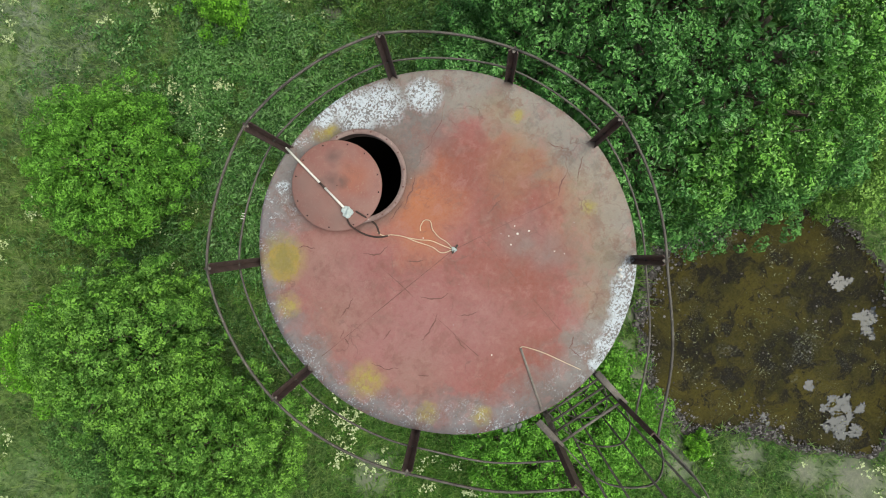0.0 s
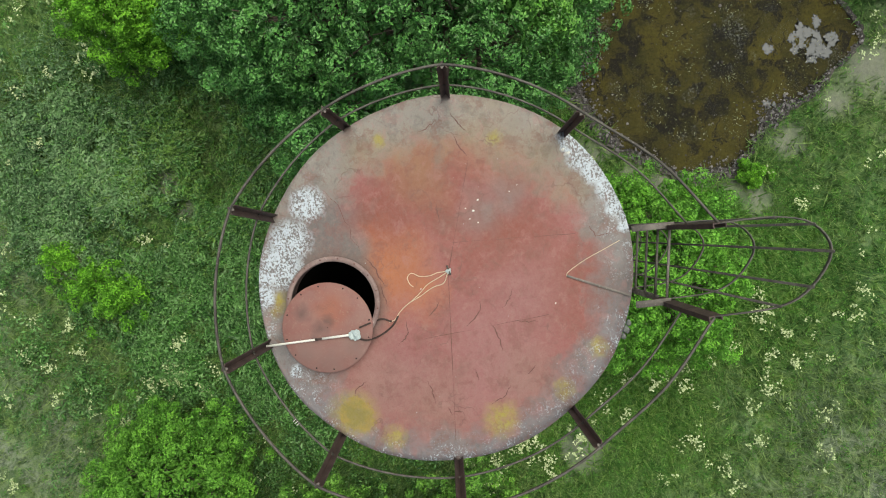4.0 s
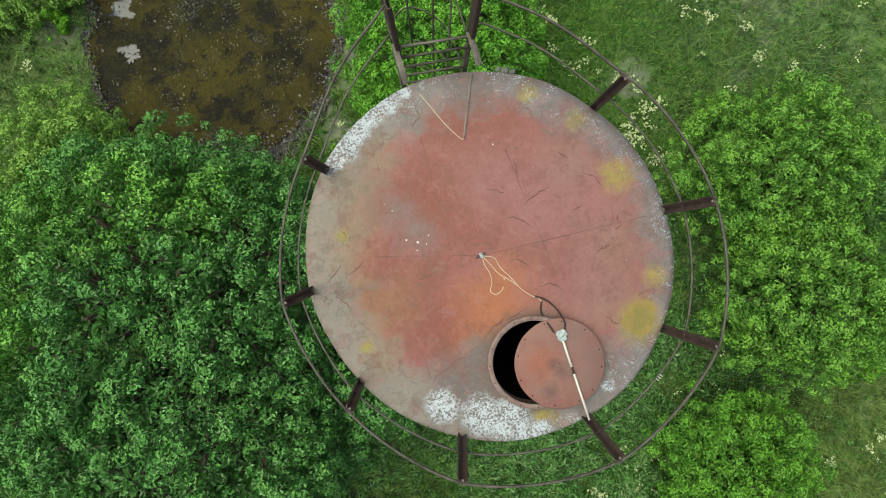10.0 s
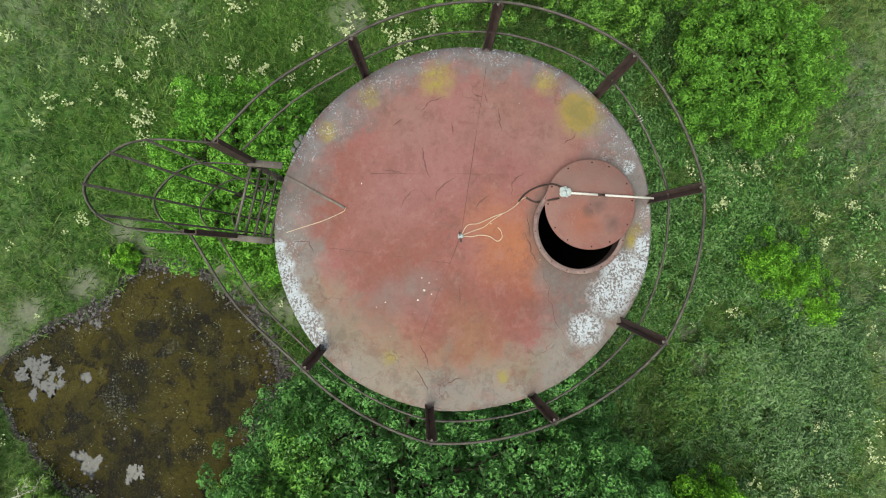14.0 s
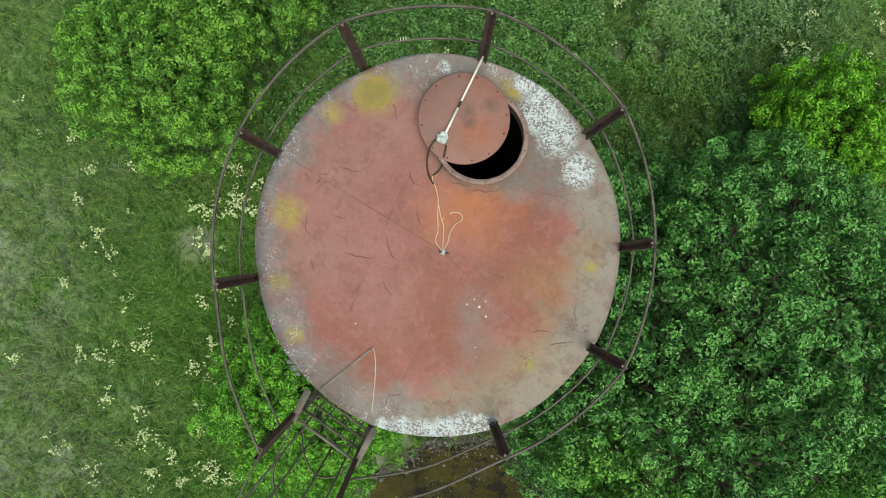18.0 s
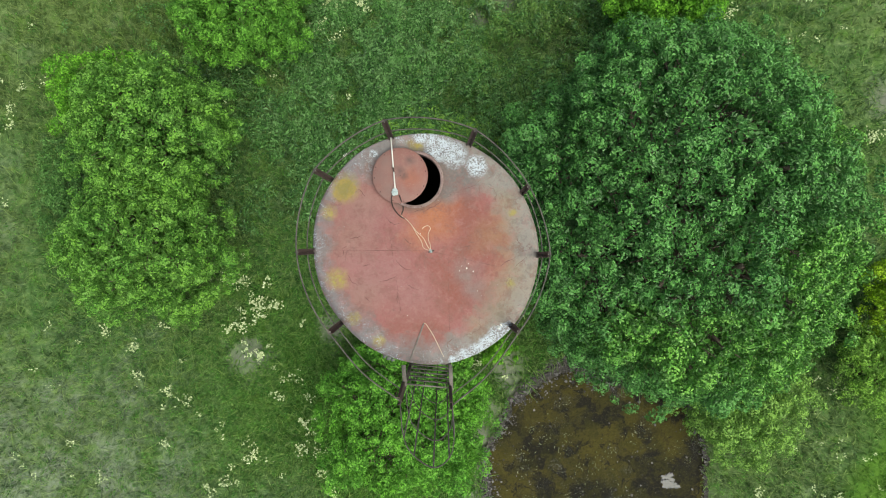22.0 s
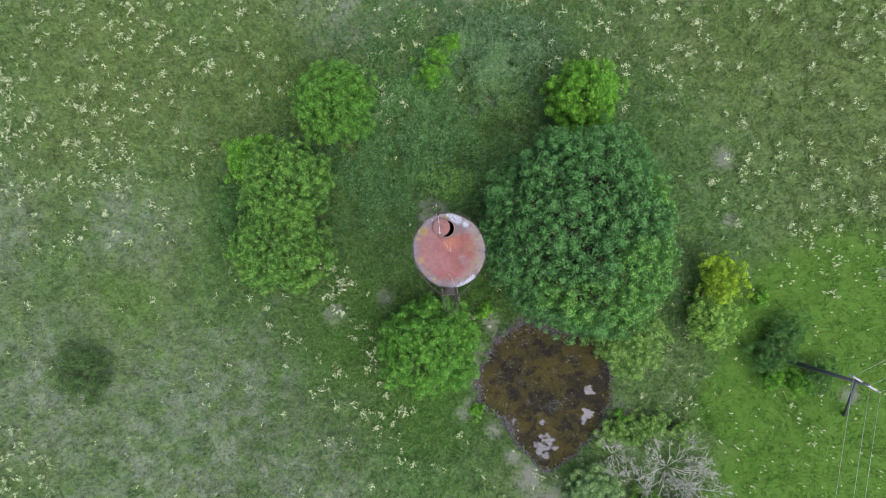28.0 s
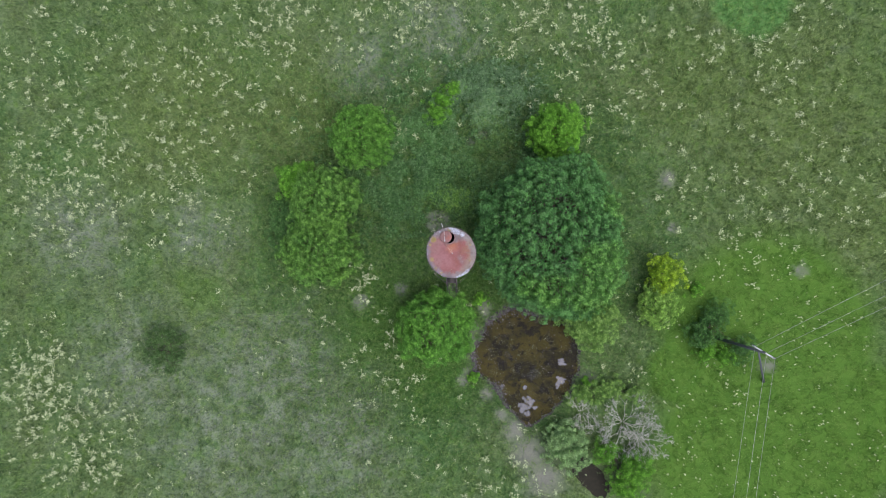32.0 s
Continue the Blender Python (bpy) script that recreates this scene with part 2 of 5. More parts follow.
def mat_roof():
    """Faded red oxide paint: grey and lavender bare stretches at the rim, pale lichen crusts, yellow lichen and orange primer."""
    m = Mat("faded_red_roof_paint", 0.62, 0.0, 0.3)
    p = m.flat(m.pos())
    w = m.warp(m.warp(p, 2.2, 0.42), 9.0, 0.12)
    w2 = m.warp(p, 11.0, 0.11)
    r = m.vmath("LENGTH", w)
    mid, fine, grain = m.noise(w, 3.2, 6.0, 0.66), m.noise(p, 26.0, 6.0, 0.75), m.noise(p, 90.0, 3.0, 0.7)
    c = m.mix(m.ramp(m.noise(w, 1.6, 5.0, 0.65), 0.40, 0.60), (0.268, 0.099, 0.098), (0.226, 0.064, 0.057))
    c = m.mix(m.math("MULTIPLY", m.spots(w, [(0.541, 0.389, 0.348), (-0.23, -0.96, 0.35), (0.25, -0.55, 0.3), (0.712, 0.108, 0.255), (0.589, 0.000, 0.232)], 0.7), 0.8), c, (0.199, 0.052, 0.037))
    c = m.mix(m.math("MULTIPLY", m.spots(w, [(-0.7, -0.2, 0.5), (-0.6, 0.4, 0.3), (-0.3, -0.5, 0.35), (-0.75, 0.55, 0.2)], 0.7), 0.55), c, (0.272, 0.128, 0.136))
    c = m.mix(m.math("MULTIPLY", m.spots(w, [(0.142, 0.442, 0.259), (0.265, 0.553, 0.151), (-0.02, 0.25, 0.16), (0.335, 0.663, 0.055)], 0.8), 0.85), c, (0.371, 0.125, 0.049))
    tan = m.mix(m.noise(w, 4.0, 5.0, 0.7), (0.195, 0.172, 0.154), (0.285, 0.264, 0.246))
    lav = m.mix(m.noise(w, 4.0, 5.0, 0.7), (0.123, 0.121, 0.137), (0.214, 0.194, 0.213))
    side = m.ramp(m.vmath("DOT_PRODUCT", w, (0.94, 0.12, 0)), -0.6, 0.6)
    edge = m.math("ADD", m.math("ADD", r, m.ramp(side, 0, 1, -0.05, 0.09)), m.ramp(mid, 0.3, 0.7, -0.16, 0.16))
    c = m.mix(m.ramp(edge, 1.10, 1.34), c, m.mix(side, lav, tan))
    c = m.mix(m.math("MULTIPLY", m.spots(w, [(0.58, 0.94, 0.29), (0.38, 0.74, 0.16), (0.30, 1.2, 0.2), (-0.30, -1.34, 0.16)], 0.55), 0.97), c, m.mix(mid, (0.100, 0.088, 0.090), (0.158, 0.140, 0.144)))
    c = m.mix(m.math("MULTIPLY", m.spots(w, [(0.52, -0.37, 0.15), (0.60, -0.58, 0.15)], 0.75), 0.75), c, m.mix(mid, (0.150, 0.112, 0.114), (0.215, 0.172, 0.172)))
    c = m.mix(m.math("MULTIPLY", m.spots(w, [(-0.95, 0.30, 0.28), (-0.75, 0.75, 0.25), (-0.9, -0.5, 0.22), (-0.3, 0.9, 0.3)], 0.7), 0.5), c, (0.235, 0.145, 0.125))
    c = m.mix(m.math("MULTIPLY", m.ramp(edge, 1.12, 1.30), m.ramp(m.noise(w2, 7.0, 5.0, 0.72), 0.50, 0.64, 0, 0.6)), c, (0.098, 0.088, 0.092))
    ochre = m.math("MULTIPLY", m.spots(w, [(1.02, 0.25, 0.14), (1.05, -0.2, 0.12), (0.95, -0.62, 0.16), (0.85, -0.85, 0.18), (1.15, 0.45, 0.12), (0.6, -1.1, 0.14), (0.95, 0.05, 0.2), (1.1, -0.45, 0.2)], 0.95), 0.42)
    c = m.mix(ochre, c, (0.274, 0.186, 0.081))
    yel = m.math("MULTIPLY", m.spots(w2, [(-0.93, 0.95, 0.155), (-1.17, 0.66, 0.085), (0.02, 1.40, 0.055), (0.08, 1.36, 0.07), (-1.18, -0.22, 0.12), (1.21, 0.34, 0.05), (1.06, -0.58, 0.05), (-1.03, -0.77, 0.07), (-0.75, -1.1, 0.07)], 0.55), m.ramp(m.noise(p, 14.0, 4.0), 0.36, 0.56, 0.35, 1.0))
    c = m.mix(yel, c, m.mix(mid, (0.353, 0.271, 0.055), (0.238, 0.226, 0.043)))
    blot = m.noise(m.warp(p, 5.0, 0.25), 5.5, 7.0, 0.72)
    c = m.mix(m.ramp(blot, 0.52, 0.60, 0, 0.45), c, (0.176, 0.068, 0.055))
    c = m.mix(m.ramp(blot, 0.46, 0.37, 0, 0.34), c, (0.330, 0.162, 0.156))
    c = m.mix(m.math("MULTIPLY", m.ramp(m.voronoi(m.warp(p, 4.0, 0.35), 3.2, "DISTANCE_TO_EDGE"), 0.022, 0.004), m.ramp(m.noise(p, 2.3, 3.0), 0.50, 0.62, 0, 0.6)), c, (0.133, 0.065, 0.056))
    c = m.mix(m.ramp(mid, 0.54, 0.70, 0, 0.45), c, (0.145, 0.076, 0.065))
    c = m.mix(m.ramp(m.noise(p, 7.0, 6.0, 0.75), 0.57, 0.70, 0, 0.35), c, (0.310, 0.190, 0.172))
    ring = m.math("SUBTRACT", m.vmath("DISTANCE", m.warp(p, 7.0, 0.05), (0.0, 0.924, 0)), 0.36)
    c = m.mix(m.math("MULTIPLY", m.ramp(ring, 0.10, 0.02), m.ramp(mid, 0.35, 0.6, 0.45, 0.85)), c, (0.120, 0.088, 0.084))
    disc = m.vmath("DISTANCE", m.warp(m.warp(p, 4.0, 0.16), 15.0, 0.05), (-0.93, 0.93, 0))
    c = m.mix(m.ramp(m.math("ADD", disc, m.ramp(fine, 0.3, 0.7, -0.02, 0.02)), 0.155, 0.125, 0, 0.85), c, m.mix(m.ramp(m.math("ADD", disc, m.ramp(blot, 0.4, 0.6, -0.06, 0.06)), 0.07, 0.16), (0.200, 0.165, 0.040), (0.300, 0.215, 0.042)))
    crust = m.spots(w2, [(0.37, 1.32, 0.18), (0.55, 1.20, 0.16), (0.82, 1.01, 0.13), (0.15, 1.50, 0.10), (0.30, 1.46, 0.08), (-0.5, 1.36, 0.05)], 0.3)
    solid = m.spots(w2, [(0.50, -1.42, 0.12), (0.66, -1.35, 0.13), (0.80, -1.26, 0.13), (0.34, -1.46, 0.10), (0.20, -1.50, 0.07), (0.93, -1.17, 0.10)], 0.25)
    c = m.mix(m.math("MULTIPLY", m.math("MAXIMUM", crust, solid), 0.75), c, (0.157, 0.149, 0.158))
    worms = m.math("ADD", m.noise(m.warp(p, 34.0, 0.03), 52.0, 4.0, 0.70), m.math("MULTIPLY", m.math("SUBTRACT", m.noise(p, 8.0, 3.0), 0.5), 0.45))
    lich = m.math("MAXIMUM", m.math("MULTIPLY", crust, m.ramp(worms, 0.46, 0.51)), m.math("MULTIPLY", solid, m.ramp(worms, 0.43, 0.52)))
    rims = m.math("MULTIPLY", m.ramp(r, 1.20, 1.46), m.ramp(m.noise(p, 3.2, 3.0), 0.43, 0.56))
    lich = m.math("MAXIMUM", lich, m.math("MULTIPLY", rims, m.math("MULTIPLY", m.ramp(m.math("ADD", m.noise(m.warp(p, 30.0, 0.03), 62.0, 3.0, 0.65), m.math("MULTIPLY", m.math("SUBTRACT", m.noise(p, 9.0, 3.0), 0.5), 0.5)), 0.57, 0.63, 0, 0.85), m.math("MULTIPLY", m.ramp(disc, 0.15, 0.20), m.ramp(side, 0.45, 0.9, 1.0, 0.15)))))
    specks = m.ramp(m.voronoi(p, 10.0), 0.055, 0.03)
    lich = m.math("MAXIMUM", lich, m.math("MULTIPLY", specks, m.ramp(m.noise(p, 1.7, 2.0), 0.5, 0.62, 0, 0.75)))
    c = m.mix(lich, c, m.mix(fine, (0.380, 0.440, 0.520), (0.650, 0.715, 0.800)))
    c = m.mix(m.ramp(fine, 0.35, 0.70, 0, 0.16), c, (0.389, 0.332, 0.302))
    c = m.mix(m.ramp(grain, 0.5, 0.72, 0, 0.22), c, (0.115, 0.060, 0.055))
    h = m.math("ADD", m.math("MULTIPLY", fine, 0.5), m.math("MULTIPLY", lich, 1.2))
    return m.colour(c).bump(h, 0.4, 0.006).rough(m.ramp(fine, 0.3, 0.7, 0.5, 0.75)).m


def mat_pond():
    """Drying pond: brown and olive algal mat over dark wet mud."""
    m = Mat("pond_algae", 0.7, 0, 0.12)
    p = m.flat(m.pos())
    w = m.warp(m.warp(p, 0.7, 1.6), 3.0, 0.55)
    big, mid, fine, dots = m.noise(w, 0.42, 4.0, 0.65), m.noise(w, 1.5, 6.0, 0.72), m.noise(p, 11.0, 6.0, 0.8), m.noise(p, 30.0, 3.0, 0.7)
    c = m.mix(m.ramp(big, 0.43, 0.57), (0.011, 0.010, 0.006), (0.066, 0.055, 0.009))
    c = m.mix(m.ramp(mid, 0.46, 0.60, 0, 0.75), c, (0.037, 0.035, 0.010))
    c = m.mix(m.ramp(mid, 0.49, 0.40, 0, 0.95), c, (0.007, 0.006, 0.005))
    c = m.mix(m.ramp(fine, 0.53, 0.68, 0, 0.65), c, (0.080, 0.070, 0.030))
    c = m.mix(m.ramp(fine, 0.47, 0.35, 0, 0.75), c, (0.008, 0.007, 0.004))
    c = m.mix(m.math("MULTIPLY", m.ramp(dots, 0.60, 0.68), m.ramp(m.noise(p, 0.8, 4.0, 0.7), 0.50, 0.62)), c, (0.185, 0.196, 0.182))
    c = m.mix(m.math("MULTIPLY", m.ramp(fine, 0.50, 0.62), m.ramp(m.noise(p, 0.55, 3.0), 0.58, 0.66, 0, 0.7)), c, (0.143, 0.152, 0.149))
    return m.colour(c).bump(m.math("ADD", mid, fine), 0.7, 0.04).rough(m.ramp(mid, 0.3, 0.7, 0.45, 0.85)).m


def mat_mud():
    m = Mat("stony_mud", 0.9, 0, 0.2)
    p = m.flat(m.pos())
    c = m.mix(m.noise(p, 3.0, 6.0, 0.7), (0.045, 0.040, 0.038), (0.135, 0.125, 0.120))
    c = m.mix(m.ramp(m.voronoi(m.warp(p, 6, 0.2), 8.0), 0.25, 0.08, 0, 0.6), c, (0.27, 0.255, 0.24))
    c = m.mix(m.ramp(m.noise(p, 14.0, 5.0), 0.5, 0.7, 0, 0.8), c, (0.05, 0.045, 0.04))
    return m.colour(c).bump(m.noise(p, 18.0, 5.0, 0.7), 0.8, 0.04).m


GROUND, GRASS, ROOF, POND, MUD = mat_ground(), mat_grass(), mat_roof(), mat_pond(), mat_mud()
RUST = mat_rust("rusted_brown_steel", (0.058, 0.041, 0.040), (0.115, 0.080, 0.076))
RAIL = mat_rust("weathered_rail_steel", (0.058, 0.053, 0.049), (0.145, 0.135, 0.122))
GREYSTEEL = mat_rust("weathered_grey_steel", (0.13, 0.115, 0.105), (0.24, 0.215, 0.20))
LID_M = Mat("faded_red_lid_paint", 0.6, 0.0, 0.3)
LP = LID_M.pos(True)
LC = LID_M.mix(LID_M.ramp(LID_M.noise(LP, 4.0, 6.0, 0.7), 0.38, 0.62), (0.236, 0.128, 0.116), (0.222, 0.096, 0.086))
LC = LID_M.mix(LID_M.math("MULTIPLY", LID_M.spot(LID_M.warp(LID_M.flat(LP), 6.0, 0.2), 0.12, -0.10, 0.11, 0.8), 0.55), LC, (0.31, 0.105, 0.060))
LC = LID_M.mix(LID_M.ramp(LID_M.noise(LP, 9.0, 6.0, 0.75), 0.55, 0.70, 0, 0.4), LC, (0.145, 0.075, 0.062))
LC = LID_M.mix(LID_M.ramp(LID_M.noise(LP, 34.0, 5.0, 0.7), 0.55, 0.72, 0, 0.3), LC, (0.36, 0.25, 0.21))
LC = LID_M.mix(LID_M.math("MULTIPLY", LID_M.spots(LID_M.warp(LID_M.flat(LP), 9.0, 0.12), [(0.02, 0.05, 0.05), (0.05, -0.03, 0.04), (-0.02, 0.13, 0.03), (0.20, 0.12, 0.05)], 0.8), 0.7), LC, (0.100, 0.062, 0.060))
LC = LID_M.mix(LID_M.math("MULTIPLY", LID_M.spots(LID_M.warp(LID_M.flat(LP), 5.0, 0.2), [(-0.22, 0.12, 0.12), (-0.10, 0.25, 0.12), (-0.25, -0.10, 0.10)], 0.8), 0.6), LC, (0.185, 0.125, 0.118))
LIDRED = LID_M.colour(LC).bump(LID_M.noise(LP, 40.0, 5.0), 0.3, 0.003).m
COLLAR = mat_rust("scuffed_collar_paint", (0.195, 0.125, 0.120), (0.30, 0.225, 0.215))
TANK = mat_rust("tank_side_paint", (0.16, 0.11, 0.095), (0.26, 0.20, 0.18))
# near-black colour paints in the shade inside the tank and the bolt holes
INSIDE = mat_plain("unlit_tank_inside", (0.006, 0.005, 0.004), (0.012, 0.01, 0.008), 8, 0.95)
ROPE = mat_plain("cream_rope", (0.52, 0.40, 0.29), (0.70, 0.60, 0.48), 90, 0.85)
CABLE = mat_plain("dark_rubber_cable", (0.035, 0.022, 0.02), (0.06, 0.038, 0.034), 40, 0.6)
WHITE = mat_plain("white_paint", (0.62, 0.60, 0.57), (0.80, 0.79, 0.77), 30, 0.5)
PLASTIC = mat_plain("crumpled_pale_plastic", (0.22, 0.30, 0.33), (0.60, 0.65, 0.66), 60, 0.4)
GALV = mat_plain("galvanised_steel", (0.46, 0.48, 0.50), (0.62, 0.64, 0.66), 9, 0.5, 0.2)
POLEGREY = mat_plain("dark_weathered_pole", (0.075, 0.085, 0.090), (0.135, 0.145, 0.150), 7, 0.85)
WIRE = mat_plain("aluminium_wire", (0.34, 0.36, 0.34), (0.46, 0.48, 0.46), 30, 0.5, 0.3)
CRACK = mat_plain("peeling_paint_edge", (0.105, 0.055, 0.050), (0.185, 0.085, 0.075), 14, 0.9)
CRUST = mat_plain("mossy_lichen_crust", (0.026, 0.028, 0.020), (0.24, 0.255, 0.25), 60, 0.95, 0.0, 0.6)
WATER = mat_plain("open_water", (0.035, 0.042, 0.055), (0.045, 0.052, 0.066), 4, 0.04, 0.0, 0.02)
DITCH = mat_plain("wet_ditch_mud", (0.008, 0.008, 0.005), (0.034, 0.031, 0.018), 2.5, 0.95)
STONE = Mat("shore_pebbles", 0.85, 0, 0.3)
STONE.colour(STONE.mix(STONE.math("POWER", STONE.island(), 2.0), (0.030, 0.027, 0.028), (0.24, 0.225, 0.24))).bump(STONE.noise(STONE.pos(), 40.0), 0.3, 0.01)
STONE = STONE.m
BARK = mat_bark("grey_bark", (0.07, 0.055, 0.045), (0.17, 0.145, 0.12))
DEADWOOD = mat_bark("bleached_dead_wood", (0.42, 0.42, 0.37), (0.66, 0.67, 0.60))
PETAL = Mat("cream_umbels", 0.8, 0, 0.2)
PETAL.colour(PETAL.mix(PETAL.island(), (0.33, 0.42, 0.19), (0.60, 0.67, 0.42)))
PETAL = PETAL.m


# ---- mesh helpers ----
def put_mesh(name, bm, material, smooth=True):
    me = bpy.data.meshes.new(name)
    bm.normal_update()
    bm.to_mesh(me)
    bm.free()
    me.materials.append(material)
    if smooth:
        me.shade_smooth()
    return new(name, me)


def part(name, bm, material, parent, label="", smooth=True):
    """One bmesh as one mesh object under a thing or under a part."""
    ob = put_mesh(name, bm, material, smooth)
    ob.parent = parent
    if label:
        tagged(ob, label)
    return ob


def thing(name, label, category, group="", at=(0, 0, 0)):
    ob = tagged(new(name), label, category, group)
    ob.location = at
    return ob


def sweep(bm, points, profile, up=(0, 0, 1), closed=False, taper=None):
    """A profile of (side, up) pairs drawn along a line of points, with capped ends."""
    pts = [Vector(p) for p in points]
    rings = []
    for i, p in enumerate(pts):
        a = pts[i - 1] if i or closed else p
        b = pts[(i + 1) % len(pts)] if i + 1 < len(pts) or closed else p
        d = (b - a).normalized()
        s = d.cross(Vector(up))
        s = s.normalized() if s.length > 1e-4 else Vector((1, 0, 0))
        u = s.cross(d).normalized()
        k = taper[i] if taper else 1.0
        rings.append([bm.verts.new(p + s * x * k + u * y * k) for x, y in profile])
    n = len(profile)
    for i in range(len(rings) - (0 if closed else 1)):
        a, b = rings[i], rings[(i + 1) % len(rings)]
        for j in range(n):
            bm.faces.new((a[j], a[(j + 1) % n], b[(j + 1) % n], b[j]))
    if not closed:
        bm.faces.new(rings[0][::-1])
        bm.faces.new(rings[-1])
    return bm


def circle(r, n=8):
    return [(r * math.cos(2 * math.pi * k / n), r * math.sin(2 * math.pi * k / n)) for k in range(n)]


def bar(w, h, c=0.15):
    """A rectangle with its corners cut, w across and h high."""
    x, y, k = w / 2, h / 2, min(w, h) * c
    return [(-x + k, -y), (x - k, -y), (x, -y + k), (x, y - k), (x - k, y), (-x + k, y), (-x, y - k), (-x, -y + k)]


def tube(points, r, n=8, taper=None, up=(0, 0, 1)):
    return sweep(bmesh.new(), points, circle(r, n), up, False, taper)


def spline(points, steps=6):
    """A smooth line through the points."""
    p = [Vector(q) for q in points]
    p = [2 * p[0] - p[1], *p, 2 * p[-1] - p[-2]]
    out = []
    for i in range(1, len(p) - 2):
        for k in range(steps):
            t = k / steps
            a, b, c, d = p[i - 1:i + 3]
            out.append(0.5 * (2 * b + (c - a) * t + (2 * a - 5 * b + 4 * c - d) * t * t + (3 * b - a - 3 * c + d) * t ** 3))
    return [*out, p[-2]]


def lathe(profile, n=48, flip=False):
    """A ring-shaped solid turned round the z axis from (radius, height) pairs."""
    bm = bmesh.new()
    rings = [[bm.verts.new((r * math.cos(2 * math.pi * k / n), r * math.sin(2 * math.pi * k / n), z)) for k in range(n)] for r, z in profile]
    for a, b in zip(rings, rings[1:]):
        for k in range(n):
            f = (a[k], a[(k + 1) % n], b[(k + 1) % n], b[k])
            bm.faces.new(f[::-1] if flip else f)
    return bm


def polar(r, deg, z=0.0):
    return Vector((r * math.cos(radians(deg)), r * math.sin(radians(deg)), z))


def fast_mesh(name, verts, faces, material, smooth=False):
    me = bpy.data.meshes.new(name)
    me.from_pydata(verts, [], faces)
    me.materials.append(material)
    if smooth:
        me.shade_smooth()
    return me


def leaf_quads(c, normal, length, width, rng, along=None):
    """Folded, pointed leaves at the points c that face along normal and, if given, point along a direction: four corners each."""
    n = normal / (np.linalg.norm(normal, axis=1, keepdims=True) + 1e-9)
    ref = rng.normal(size=c.shape)
    a = np.cross(n, ref) if along is None else along - n * (along * n).sum(1, keepdims=True) + ref * 0.02
    a /= np.linalg.norm(a, axis=1, keepdims=True) + 1e-9
    b = np.cross(n, a)
    L, Wd = length[:, None], width[:, None]
    v = np.stack([c - a * L * 0.5, c + b * Wd * 0.5 + n * Wd * 0.22, c + a * L * 0.5 - n * L * 0.12, c - b * Wd * 0.5 + n * Wd * 0.22], 1).reshape(-1, 3)
    f = np.arange(len(v)).reshape(-1, 4)
    return v, f


# ---- ground ----
POND_EDGE = [(4.64, -4.76), (5.93, -5.65), (7.4, -6.65), (9.68, -7.55), (10.2, -9.0), (10.0, -11.4), (9.0, -13.6), (7.6, -14.6), (6.3, -15.5), (5.1, -16.2), (3.85, -15.2),
             (2.7, -13.2), (1.9, -11.75), (0.66, -10.6), (0.62, -9.4), (1.54, -7.9), (2.6, -6.4)]
POND_C = Vector((5.4, -10.4, 0))


def pond_radius(ang):
    """Distance from the pond's middle to its shore in a direction."""
    polys = [((x - POND_C.x), (y - POND_C.y)) for x, y in POND_EDGE]
    best = 0.1
    d = (math.cos(ang), math.sin(ang))
    for (x1, y1), (x2, y2) in zip(polys, polys[1:] + polys[:1]):
        ex, ey = x2 - x1, y2 - y1
        det = d[0] * -ey + ex * d[1]
        if abs(det) < 1e-9:
            continue
        t = (x1 * -ey + ex * y1) / det
        s = (d[0] * y1 - d[1] * x1) / det
        if t > 0 and -1e-6 <= s <= 1 + 1e-6:
            best = max(best, t)
    return best


def shore_wobble(ang):
    d = (math.cos(ang), math.sin(ang))
    return noise.noise(Vector((d[0] * 4, d[1] * 4, 3))) * 0.35 + noise.noise(Vector((d[0] * 13, d[1] * 13, 7))) * 0.16 + noise.noise(Vector((d[0] * 31, d[1] * 31, 5))) * 0.16


POND_R = np.array([pond_radius(2 * math.pi * k / 360) for k in range(360)])
POND_R = sum(np.roll(POND_R, k) for k in range(-9, 10)) / 19 + np.array([shore_wobble(2 * math.pi * k / 360) for k in range(360)])


def in_pond(x, y, grow=0.0):
    a = (np.degrees(np.arctan2(y - POND_C.y, x - POND_C.x)) % 360).astype(int) % 360
    return np.hypot(x - POND_C.x, y - POND_C.y) < POND_R[a] + grow


def ground_z(x, y):
    far = min(1.0, math.hypot(x, y) / 60)
    z = 0.10 * noise.noise(Vector((x * 0.12, y * 0.12, 0))) + 0.05 * noise.noise(Vector((x * 0.6, y * 0.6, 5)))
    return z * (1 + 3 * far) - 0.05


def build_ground():
    bm = bmesh.new()
    s = np.linspace(-1, 1, 181)
    line = 48 * s + 1500 * np.sign(s) * np.abs(s) ** 9
    grid = []
    for y in line:
        row = []
        for x in line:
            z = ground_z(x, y) if abs(x) < 100 and abs(y) < 100 else 0.0
            d = math.hypot(x - POND_C.x, y - POND_C.y)
            if d < 9:
                k = int(math.degrees(math.atan2(y - POND_C.y, x - POND_C.x)) % 360)
                inside = (POND_R[k] + 0.8 - d) / 1.6
                z -= 0.30 * max(0.0, min(1.0, inside))
            row.append(bm.verts.new((x, y, z)))
        grid.append(row)
    for a, b in zip(grid, grid[1:]):
        for k in range(len(a) - 1):
            bm.faces.new((a[k], a[k + 1], b[k + 1], b[k]))
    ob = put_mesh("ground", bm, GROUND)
    tagged(ob, "rough meadow ground with green, olive and dry stretches", "ground", kind="structure")


